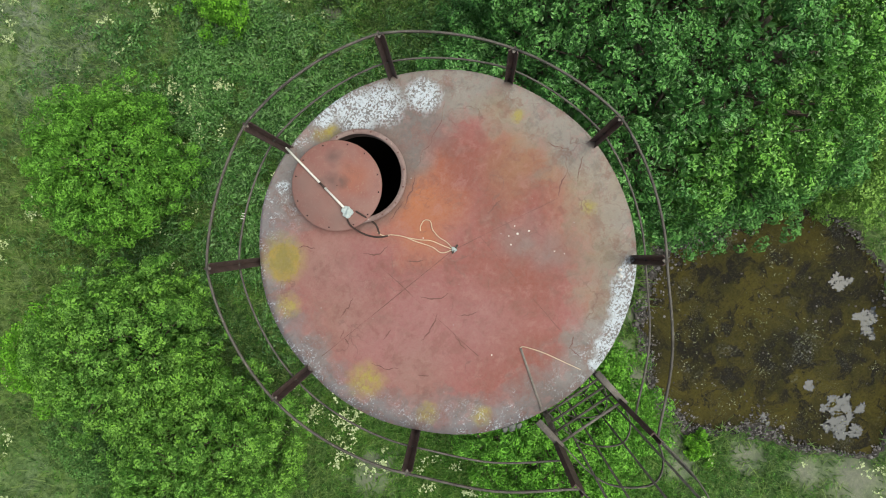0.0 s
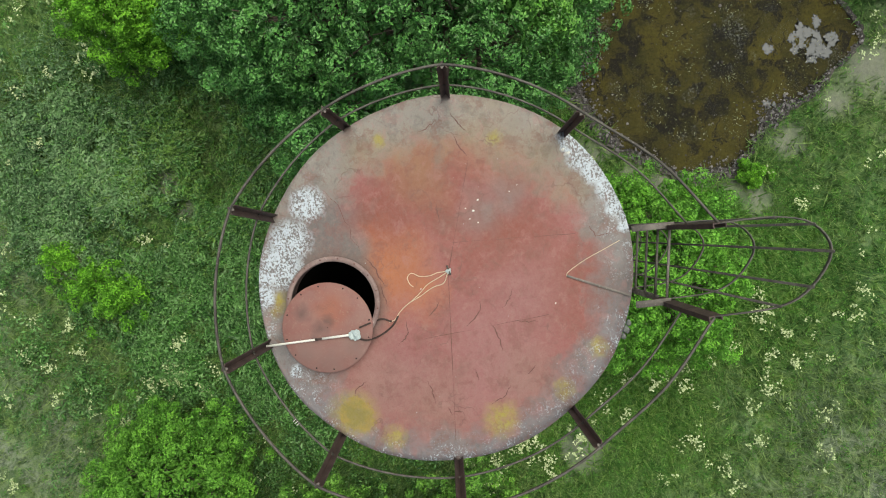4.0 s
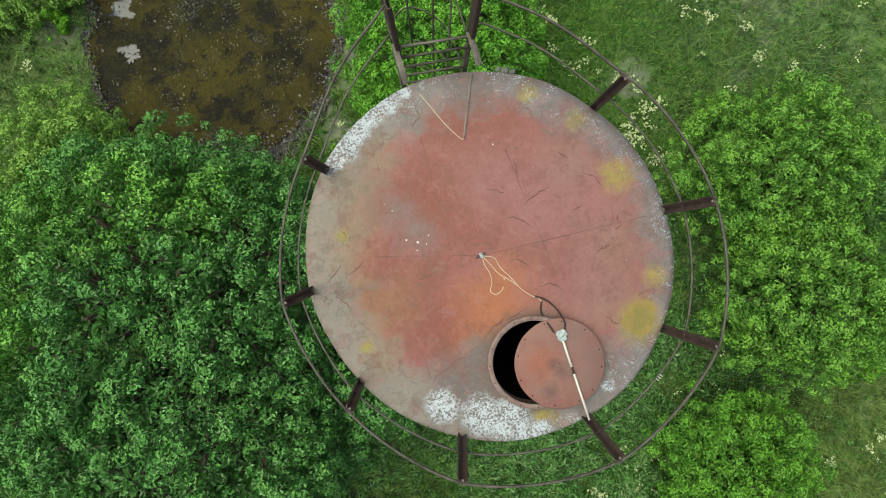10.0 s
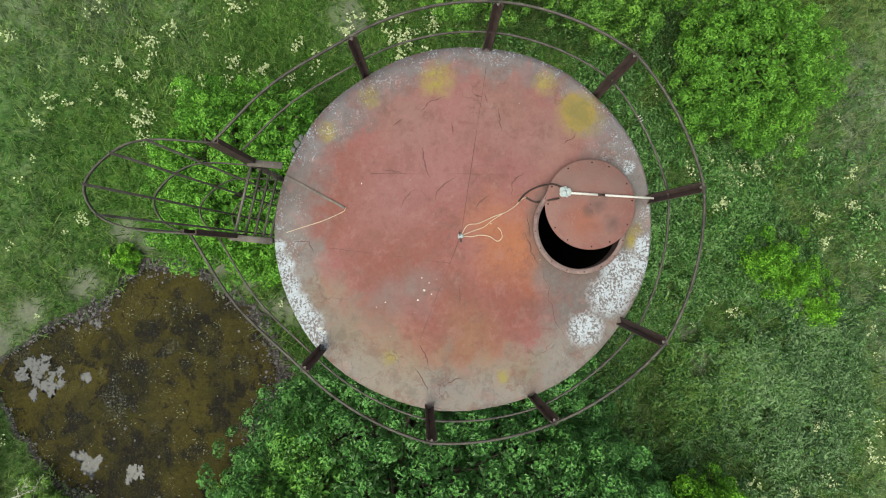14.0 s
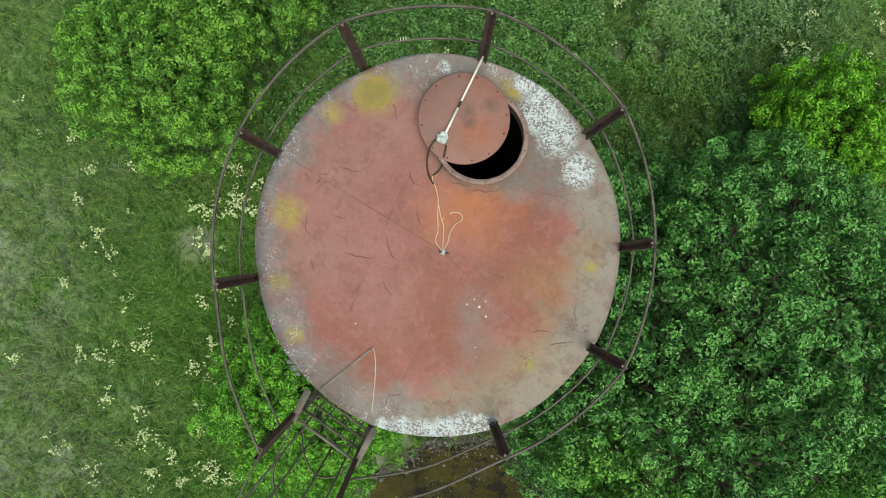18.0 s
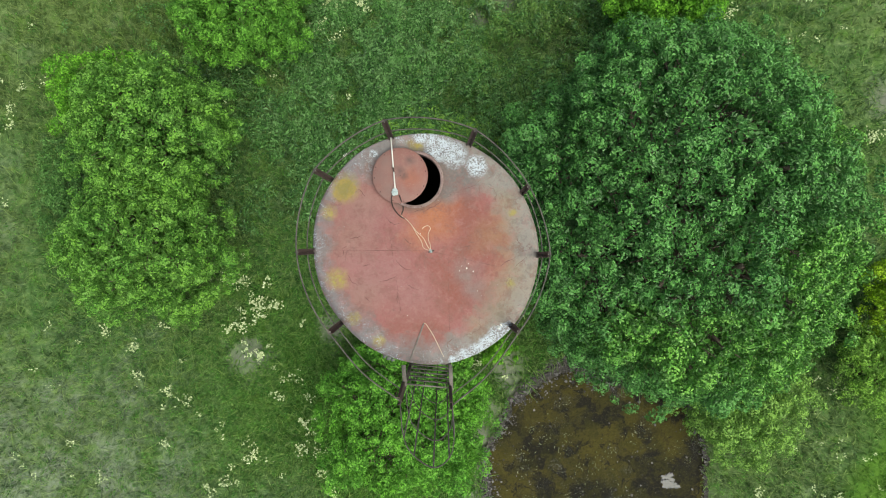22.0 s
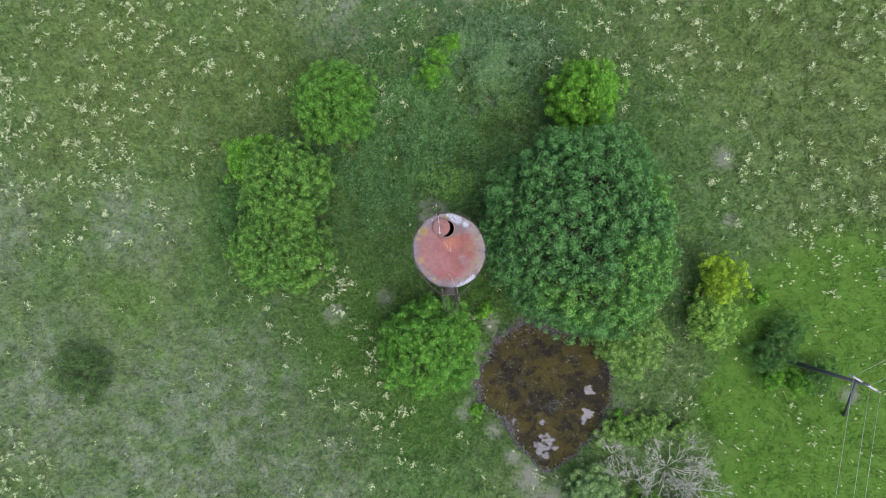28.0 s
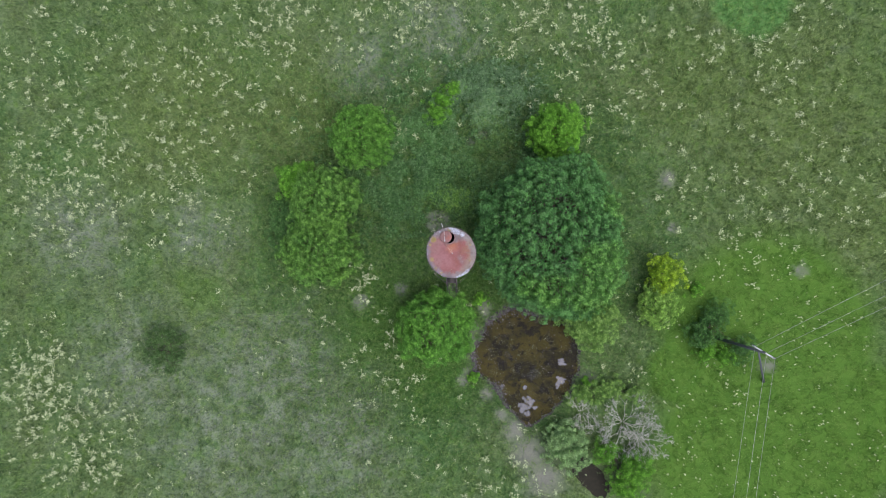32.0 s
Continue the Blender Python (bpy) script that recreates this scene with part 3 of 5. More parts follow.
def gravel_width(deg):
    """How far the pebbles reach into the pond: broad at its northern tip and western bay, thin elsewhere."""
    d = Vector((math.cos(radians(deg)), math.sin(radians(deg)), 2.0))
    tip = sum(math.exp(-(((deg - a + 180) % 360 - 180) / w) ** 2) * k for a, w, k in ((104, 26, 0.75), (168, 16, 0.25), (215, 14, 0.30), (330, 10, 0.15)))
    return max(0.0, 0.03 + tip + 0.22 * noise.noise(d * 2.6) + 0.12 * noise.noise(d * 9.0))


def shore_mesh(grow, z0, z1, rings, lump, pebbles=0.0, steep=6):
    """A sheet that fills the pond's outline, higher at the shore."""
    bm = bmesh.new()
    prev = None
    mid = bm.verts.new((POND_C.x, POND_C.y, z0))
    for j in range(1, rings + 1):
        f = j / rings
        ring = []
        for k in range(0, 720, 3):
            k = k / 2
            r = (POND_R[int(k)] + grow - pebbles * gravel_width(k)) * f
            x, y = POND_C.x + r * math.cos(radians(k)), POND_C.y + r * math.sin(radians(k))
            z = z0 + (z1 - z0) * f ** steep + lump * (noise.noise(Vector((x * 1.7, y * 1.7, 1))) + 0.6 * noise.noise(Vector((x * 6, y * 6, 4))))
            ring.append(bm.verts.new((x, y, z)))
        n = len(ring)
        for k in range(n):
            if prev:
                bm.faces.new((prev[k], ring[k], ring[(k + 1) % n], prev[(k + 1) % n]))
            else:
                bm.faces.new((mid, ring[k], ring[(k + 1) % n]))
        prev = ring
    return bm


def build_pond():
    tagged(put_mesh("pond_shore", shore_mesh(0.20, -0.15, -0.02, 48, 0.03, 0.0, 22), MUD), "dark grey stony mud round the drying pond", "mud", kind="structure")
    tagged(put_mesh("pond", shore_mesh(0.06, -0.03, -0.085, 64, 0.03, 1.0), POND), "shallow pond covered with brown and olive algae", "pond", kind="structure")
    # open water, the second channel south of the pond included
    frag = random.Random(3)
    pools = []
    for cx, cy, r, k in ((5.15, -13.9, 0.5, 14), (4.55, -14.55, 0.4, 9), (8.1, -12.55, 0.42, 11), (5.0, -12.75, 0.3, 4), (8.6, -10.9, 0.5, 4), (2.9, -12.4, 0.3, 3)):
        pools += [(cx + frag.gauss(0, r * 0.55), cy + frag.gauss(0, r * 0.55), frag.uniform(0.10, 0.38) * (0.6 if r < 0.35 else 1), frag.uniform(0, 90)) for _ in range(k)]
    for cx, cy, r, seed in pools:
        bm = bmesh.new()
        ring = []
        for k in range(64):
            a = 2 * math.pi * k / 64
            d = Vector((math.cos(a), math.sin(a), seed * 3.1))
            rr = r * (0.72 + 0.55 * noise.noise(d * 1.6) + 0.45 * noise.noise(d * 5.0) + 0.2 * noise.noise(d * 12))
            ring.append(bm.verts.new((cx + max(rr, 0.02) * d.x, cy + max(rr, 0.02) * d.y * 0.8, -0.020 + 0.0005 * (seed % 7))))
        bm.faces.new(ring)
        bmesh.ops.triangulate(bm, faces=bm.faces[:])
        tagged(put_mesh("open_water", bm, WATER, False), "still patch of open water that mirrors the pale sky", "water", "open water in the pond", "structure")
    bm = bmesh.new()
    ring = []
    for k in range(72):
        a = 2 * math.pi * k / 72
        d = Vector((math.cos(a), math.sin(a), 9.0))
        rr = 1 + 0.25 * noise.noise(d * 2) + 0.12 * noise.noise(d * 7)
        ring.append(bm.verts.new((9.7 + 1.2 * rr * d.x - 0.9 * d.y, -21.2 + 2.0 * rr * d.y, 0.03)))
    bm.faces.new(ring)
    bmesh.ops.triangulate(bm, faces=bm.faces[:])
    tagged(put_mesh("ditch_pool", bm, DITCH, False), "dark wet ditch between the bushes", "ditch", kind="structure")
    # stones along the shore and crumbs of debris on the mat
    rng = np.random.default_rng(11)
    V, Fc, base = [], [], 0
    for k in range(9000):
        a = rng.uniform(0, 2 * math.pi)
        R = POND_R[int(math.degrees(a)) % 360]
        edge = rng.random() < 0.98
        wide = gravel_width(math.degrees(a))
        r = R + 0.12 - abs(rng.normal(0, 0.75)) * (wide + 0.12) if edge else R * math.sqrt(rng.random()) * 0.95
        if edge and rng.random() > 0.22 + wide * 1.5:
            continue
        s = (rng.gamma(2.0, 0.010) + 0.010) if edge else rng.gamma(2, 0.010) + 0.012
        x, y = POND_C.x + r * math.cos(a), POND_C.y + r * math.sin(a)
        p = np.array([[1, 0, 0], [0, 1, 0], [-1, 0, 0], [0, -1, 0], [0.6, 0.5, 0.6], [-0.5, 0.6, 0.6], [-0.6, -0.5, 0.6], [0.5, -0.6, 0.6]]) * s * rng.uniform(0.6, 1.3, 3)
        t = rng.uniform(0, 6.28)
        rot = np.array([[math.cos(t), -math.sin(t), 0], [math.sin(t), math.cos(t), 0], [0, 0, 1]])
        V.append(p @ rot.T + [x, y, -0.03 if edge else -0.035])
        Fc += [[base + i for i in f] for f in ((4, 5, 6, 7), (0, 1, 5, 4), (1, 2, 6, 5), (2, 3, 7, 6), (3, 0, 4, 7))]
        base += 8
    tagged(new("shore_stones", fast_mesh("shore_stones", np.concatenate(V), Fc, STONE)), "small grey stones and debris strewn round the pond", "stones", kind="stuff")


build_ground()
build_pond()

# ---- the water tower ----
POSTS = {"A": (1.492, 22.8, 1.447, 23.1), "B": (1.497, 59.5, 1.528, 58.4), "C": (1.534, 99.0, 1.569, 99.0), "D": (1.542, 135.2, 1.562, 136.1), "E": (1.45, 173.0, 1.461, 173.8),
         "F": (1.45, 213.6, 1.452, 214.4), "I": (1.504, 311.6, 1.480, 312.0), "J": (1.488, 350.0, 1.492, 350.2)}
TOP_Z, MID_Z = 0.975, 0.38
GS, HS = Vector((-0.487, -1.72, 0)), Vector((0.113, -1.853, 0))   # the ladder's two uprights
HATCH, LID = Vector((0.0, 0.924, 0)), Vector((-0.180, 1.0, 0))


def rim_r(a):
    return 1.501 + 0.021 * math.cos(a) + 0.016 * math.sin(a) - 0.027 * math.cos(2 * a) - 0.025 * math.sin(2 * a) + 0.004 * math.cos(9 * a + 1)


def roof_z(x, y):
    r = math.hypot(x, y)
    return 0.075 * (1 - min(r / 1.5, 1.0)) + 0.012 * noise.noise(Vector((x * 2.3, y * 2.3, 0))) + 0.006 * noise.noise(Vector((x * 7, y * 7, 4)))


def build_tower():
    tower = thing("water_tower", "rusty steel water tower with a faded red, lichen-crusted flat roof", "water tower")
    # the roof sheet, with the hatch's opening cut through it
    bm = bmesh.new()
    rings, n = [], 120
    for j in range(17):
        f = j / 16
        ring = []
        for k in range(n):
            a = 2 * math.pi * k / n
            inner = HATCH + Vector((0.340 * math.cos(a), 0.340 * math.sin(a), 0))
            lo, hi = 0.0, 3.5
            d = Vector((math.cos(a), math.sin(a), 0))
            for _ in range(22):
                m = (lo + hi) / 2
                q = HATCH + d * m
                lo, hi = (m, hi) if q.length < rim_r(math.atan2(q.y, q.x)) else (lo, m)
            q = inner.lerp(HATCH + d * lo, f ** 0.9)
            ring.append(bm.verts.new((q.x, q.y, HR + roof_z(q.x, q.y))))
        rings.append(ring)
    for a, b in zip(rings, rings[1:]):
        for k in range(n):
            bm.faces.new((a[k], b[k], b[(k + 1) % n], a[(k + 1) % n]))
    lip = [bm.verts.new(v.co + Vector((0, 0, -0.035))) for v in rings[-1]]
    for k in range(n):
        bm.faces.new((rings[-1][k], lip[k], lip[(k + 1) % n], rings[-1][(k + 1) % n]))
    roof = part("roof", bm, ROOF, tower, "faded red painted steel roof with grey rim, white and yellow lichen")
    bm = bmesh.new()
    prev = None
    for z, k0 in ((HR - 0.03, 0.985), (HR - 0.5, 0.985), (HR - 4.6, 0.985), (HR - 6.0, 0.45), (HR - 6.4, 0.41)):
        ring = [bm.verts.new((rim_r(2 * math.pi * k / 96) * k0 * math.cos(2 * math.pi * k / 96), rim_r(2 * math.pi * k / 96) * k0 * math.sin(2 * math.pi * k / 96), z)) for k in range(96)]
        if prev:
            for k in range(96):
                bm.faces.new((prev[k], ring[k], ring[(k + 1) % 96], prev[(k + 1) % 96]))
        prev = ring
    part("tank_wall", bm, TANK, tower, "rust-stained grey-red tank side")
    part("tank_lining", lathe([(1.40, HR - 0.02), (1.40, HR - 3.5), (0.02, HR - 3.5)], 48), INSIDE, tower, "tank inside, its shade put into a near-black colour")
    part("column", lathe([(0.61, HR - 6.3), (0.61, 0.35), (0.64, 0.3), (0.9, 0.28), (0.9, -0.3)], 40, True), TANK, tower)
    # welded seams between the roof plates
    for a, b in (((-1.28, 0.17), (0.07, -0.02)), ((-0.42, 0.43), (-0.41, -0.75)), ((0.30, -0.10), (0.19, -1.08)), ((0.07, -0.02), (0.95, -0.35))):
        pts = []
        for k in range(15):
            x, y = a[0] + (b[0] - a[0]) * k / 14, a[1] + (b[1] - a[1]) * k / 14
            pts.append((x + 0.006 * noise.noise(Vector((x * 9, y * 9, 2))), y, HR + roof_z(x, y) + 0.001))
        thick = [max(0.05, 0.55 + 1.1 * noise.noise(Vector((q[0] * 4, q[1] * 4, 6)))) for q in pts]
        part("weld_seam", sweep(bmesh.new(), pts, bar(0.006, 0.003), taper=thick), CRACK, roof)
    # dark cracks and curled edges of peeling paint: x, y, heading, length, bend
    cracks = [(-0.96, 0.28, -22, 0.21, 44), (-1.08, 0.16, 6, 0.09, 0), (-1.05, 0.14, -99, 0.07, 0), (-0.78, 0.91, -27, 0.17, -41), (-0.44, 0.49, -60, 0.24, 54),
              (-0.25, 0.20, -72, 0.15, 44), (0.06, 0.50, 0, 0.28, 27), (-0.38, -0.08, -47, 0.25, 47), (-1.05, -0.16, -79, 0.25, 35), (-0.63, -0.33, -8, 0.26, 47), (-0.86, -0.50, -48, 0.10, 0)]
    cracks += [(-0.84, -0.10, 4, 0.11, 0), (-0.29, -0.39, -69, 0.20, 69), (-0.10, 0.51, 6, 0.20, 0), (-0.40, -0.47, -102, 0.21, 0), (1.22, 0.02, -55, 0.20, -11),
               (1.15, -0.37, 21, 0.22, 12), (0.14, -1.24, -86, 0.11, 0), (0.13, -1.24, 27, 0.12, 0), (0.96, -0.34, 51, 0.21, -34), (0.47, -0.03, 26, 0.17, -28), (0.36, 0.65, 8, 0.63, 13)]
    rnd = random.Random(5)
    for x, y, turn, size, bend in cracks:
        c, n = Vector((x, y, 0)), 14
        pts, turn = [], radians(turn)
        for i in range(n):
            pts.append((c.x, c.y, HR + roof_z(c.x, c.y) + 0.0012))
            kink = turn + rnd.uniform(-0.55, 0.55)
            c = c + Vector((math.cos(kink), math.sin(kink), 0)) * size / (n - 1)
            turn += radians(bend) / (n - 1)
        wide = 0.0055 if size > 0.5 else rnd.uniform(0.007, 0.012)
        thick = [max(0.18, math.sin(math.pi * (i + 0.6) / (n + 0.2)) * rnd.uniform(0.55, 1.25)) for i in range(n)]
        part("paint_crack", sweep(bmesh.new(), pts, bar(wide, 0.0022), taper=thick), CRACK, roof)
    # hatch collar
    collar = part("hatch_collar", lathe([(0.338, -0.06), (0.338, 0.085), (0.334, 0.09), (0.334, 0.10), (0.374, 0.10), (0.374, 0.088), (0.350, 0.085), (0.350, -0.06)], 72, True), COLLAR, tower, "scuffed round hatch collar with a bolted flange")
    collar.location = (HATCH.x, HATCH.y, HR + 0.03)
    bm = lathe([(0.005, 0.0), (0.355, 0.0), (0.36, 0.003), (0.36, 0.009), (0.355, 0.012), (0.2, 0.016), (0.005, 0.018)], 72)
    lid = part("hatch_lid", bm, LIDRED, tower, "round faded red steel hatch lid, pushed half aside")
    lid.matrix_basis = pose(LID.x, LID.y, HR + 0.134, 1.0, -1.2, 20)
    for k in range(12):
        # near-black disc, with the hole's shade put into its colour
        bm = lathe([(0.0005, 0.004), (0.006, 0.003), (0.006, 0.0)], 10, True)
        hole = part("bolt_hole", bm, INSIDE, lid)
        hole.location = polar(0.335, k * 30 + 8 + (k * 7 % 5) * 2, 0.0125)
    for k in range(16):
        bm = lathe([(0.0005, 0.0035), (0.007, 0.003), (0.007, 0.0)], 8, True)
        hole = part("bolt_hole", bm, CRACK, collar)
        hole.location = polar(0.358, k * 22.5 + 6, 0.100)
    # railing: angle-steel posts with two rails
    for key, (rf, af, rt, at) in POSTS.items():
        a, b = polar(rf - 0.005, af, HR - 0.22), polar(rt, at, HR + TOP_Z + 0.004)
        prof = [(0.0, 0.030), (0.037, -0.012), (0.032, -0.017), (0.0, 0.021), (-0.032, -0.017), (-0.037, -0.012)]
        bm = bmesh.new()
        out = polar(1, af)
        foot = polar(rf, af, HR - 0.005)
        sweep(bm, [foot + (foot - b) * 0.2, b], prof, up=out)
        bmesh.ops.recalc_face_normals(bm, faces=bm.faces[:])
        post = part("rail_post", bm, RUST, tower, smooth=False)
        tip = polar(rt + 0.010, at, HR + TOP_Z - 0.004)
        bm = sweep(bmesh.new(), [tip - polar(0.016, at), tip + polar(0.020, at)], bar(0.030, 0.008), taper=[1.0, 0.45])
        part("rail_clip", bm, RAIL, post, "small bent clip that holds the top rail", False)
        bm = lathe([(0.0005, 0.006), (0.008, 0.005), (0.009, 0.0)], 6, True)
        bolt = part("bolt", bm, GREYSTEEL, post, smooth=False)
        bolt.location = tip + polar(-0.022, at, 0.004)
    order = ["I", "J", "A", "B", "C", "D", "E", "F"]

    def rail(name, z, flat):
        ends = []
        for k in order:
            rf, af, rt, at = POSTS[k]
            f = z / TOP_Z
            ends.append(polar(rf + (rt - rf) * f + 0.010, af + ((at - af + 180) % 360 - 180) * f, HR + z))
        lines = []
        for a, b in zip(ends, ends[1:]):
            ra, rb = a.xy.length, b.xy.length
            t0, t1 = math.atan2(a.y, a.x), math.atan2(b.y, b.x)
            if t1 < t0:
                t1 += 2 * math.pi
            pts = []
            for k in range(11):
                f = k / 10
                sag = 0.006 * math.sin(math.pi * f) * math.sin(a.x * 31)
                r = ra + (rb - ra) * f - 0.016 * math.sin(math.pi * f)
                pts.append((r * math.cos(t0 + (t1 - t0) * f), r * math.sin(t0 + (t1 - t0) * f), a.z + sag))
            lines.append(pts)
        for a, b in ((ends[-1], GS), (ends[0], HS)):
            b = Vector((b.x, b.y, HR + z))
            mid = (a + b) / 2
            mid.xy *= 1.045
            lines.append(spline([a, mid, b], 6))
        for pts in lines:
            part(name, sweep(bmesh.new(), pts, bar(*flat)), RAIL, tower)

    rail("top_rail", TOP_Z, (0.015, 0.020))
    rail("middle_rail", MID_Z, (0.013, 0.016))
    # a wrap of pale wire round the middle rail
    for k in range(3):
        bm = bmesh.new()
        ring = [polar(1.556, 121.2 + k * 0.75, HR + MID_Z) + Vector((math.cos(radians(121)) * x, math.sin(radians(121)) * x, y)) for x, y in circle(0.0135, 10)]
        part("wire_wrap", sweep(bm, ring, circle(0.0028, 5), up=polar(1, 211), closed=True), WHITE, tower, "pale wire twisted round the middle rail")
    # ladder with its safety cage
    ladder = part("ladder", sweep(bmesh.new(), [GS + Vector((0.02, 0.26, HR + 0.0)), GS + Vector((0, -0.02, HR + 0.0))], bar(0.055, 0.012)), GREYSTEEL, tower, "steel ladder with a hooped safety cage")
    part("ladder_plate", sweep(bmesh.new(), [HS + Vector((0.03, 0.32, HR + 0.0)), HS + Vector((0, -0.02, HR + 0.0))], bar(0.050, 0.012)), GREYSTEEL, ladder)
    for s in (GS, HS):
        side = 1 if s is HS else -1
        prof = [(-0.045, -0.006), (0.045, -0.006), (0.045, 0.03), (0.037, 0.03), (0.037, 0.003), (-0.037, 0.003), (-0.037, 0.03), (-0.045, 0.03)]
        bm = sweep(bmesh.new(), [s + Vector((0, 0, HR - 0.30)), s + Vector((0, 0, HR + TOP_Z + 0.012))], [(x, y * -side) for x, y in prof], up=(side, 0, 0))
        bmesh.ops.recalc_face_normals(bm, faces=bm.faces[:])
        part("upright_post", bm, RUST, ladder, "rust-brown steel channel upright", False)
        part("stringer", sweep(bmesh.new(), [s + Vector((0, 0, 0.4)), s + Vector((0, 0, HR - 0.29))], bar(0.05, 0.03), up=(0, 1, 0)), RAIL, ladder)
    for k in range(60):
        z = HR - 0.02 - 0.32 * k
        if z > 0.5:
            part("rung", tube([GS + Vector((0, 0.01, z)), HS + Vector((0, 0.01, z))], 0.0115, 8), GREYSTEEL if k < 1 else RAIL, ladder)
    hoop = [HS + Vector((0, 0, 0)), Vector((0.09, -2.20, 0)), Vector((0.0, -2.45, 0)), Vector((-0.20, -2.54, 0)), Vector((-0.41, -2.37, 0)), Vector((-0.50, -2.14, 0)), GS]
    smooth = spline(hoop, 4)
    for k in range(16):
        z = HR + TOP_Z - 1.145 * k
        if z > 2.2:
            part("cage_hoop", sweep(bmesh.new(), [p + Vector((0, 0, z)) for p in smooth], bar(0.010, 0.030)), RAIL, ladder)
    for p in hoop[1:6]:
        c = p + (p - Vector((-0.2, -1.9, 0))).normalized() * -0.008
        part("cage_strap", sweep(bmesh.new(), [c + Vector((0, 0, 2.4)), c + Vector((0, 0, HR + TOP_Z + 0.05))], bar(0.020, 0.006), up=(p - Vector((-0.2, -1.9, 0)))), RAIL, ladder)
    # a flat bar that ties the ladder to the roof
    p, q = Vector((-0.13, -0.95, 0)), Vector((-0.385, -1.43, 0))
    pts = [p.lerp(q, k / 8) for k in range(9)]
    pts = [Vector((v.x, v.y, HR + (roof_z(v.x, v.y) if v.xy.length < 1.45 else 0.0) + 0.010)) for v in pts]
    part("tie_bar", sweep(bmesh.new(), pts, bar(0.018, 0.004)), GREYSTEEL, ladder, "weathered flat tie bar on the roof")
    return tower


def on_roof(x, y, h=0.006):
    return Vector((x, y, HR + roof_z(x, y) + h))


def lid_z(x, y):
    """Height of the lid's upper face."""
    m = pose(LID.x, LID.y, HR + 0.134, 1.0, -1.2, 20)
    nrm = m.to_3x3() @ Vector((0, 0, 1))
    c = m @ Vector((0, 0, 0.018))
    return c.z - (nrm.x * (x - c.x) + nrm.y * (y - c.y)) / nrm.z


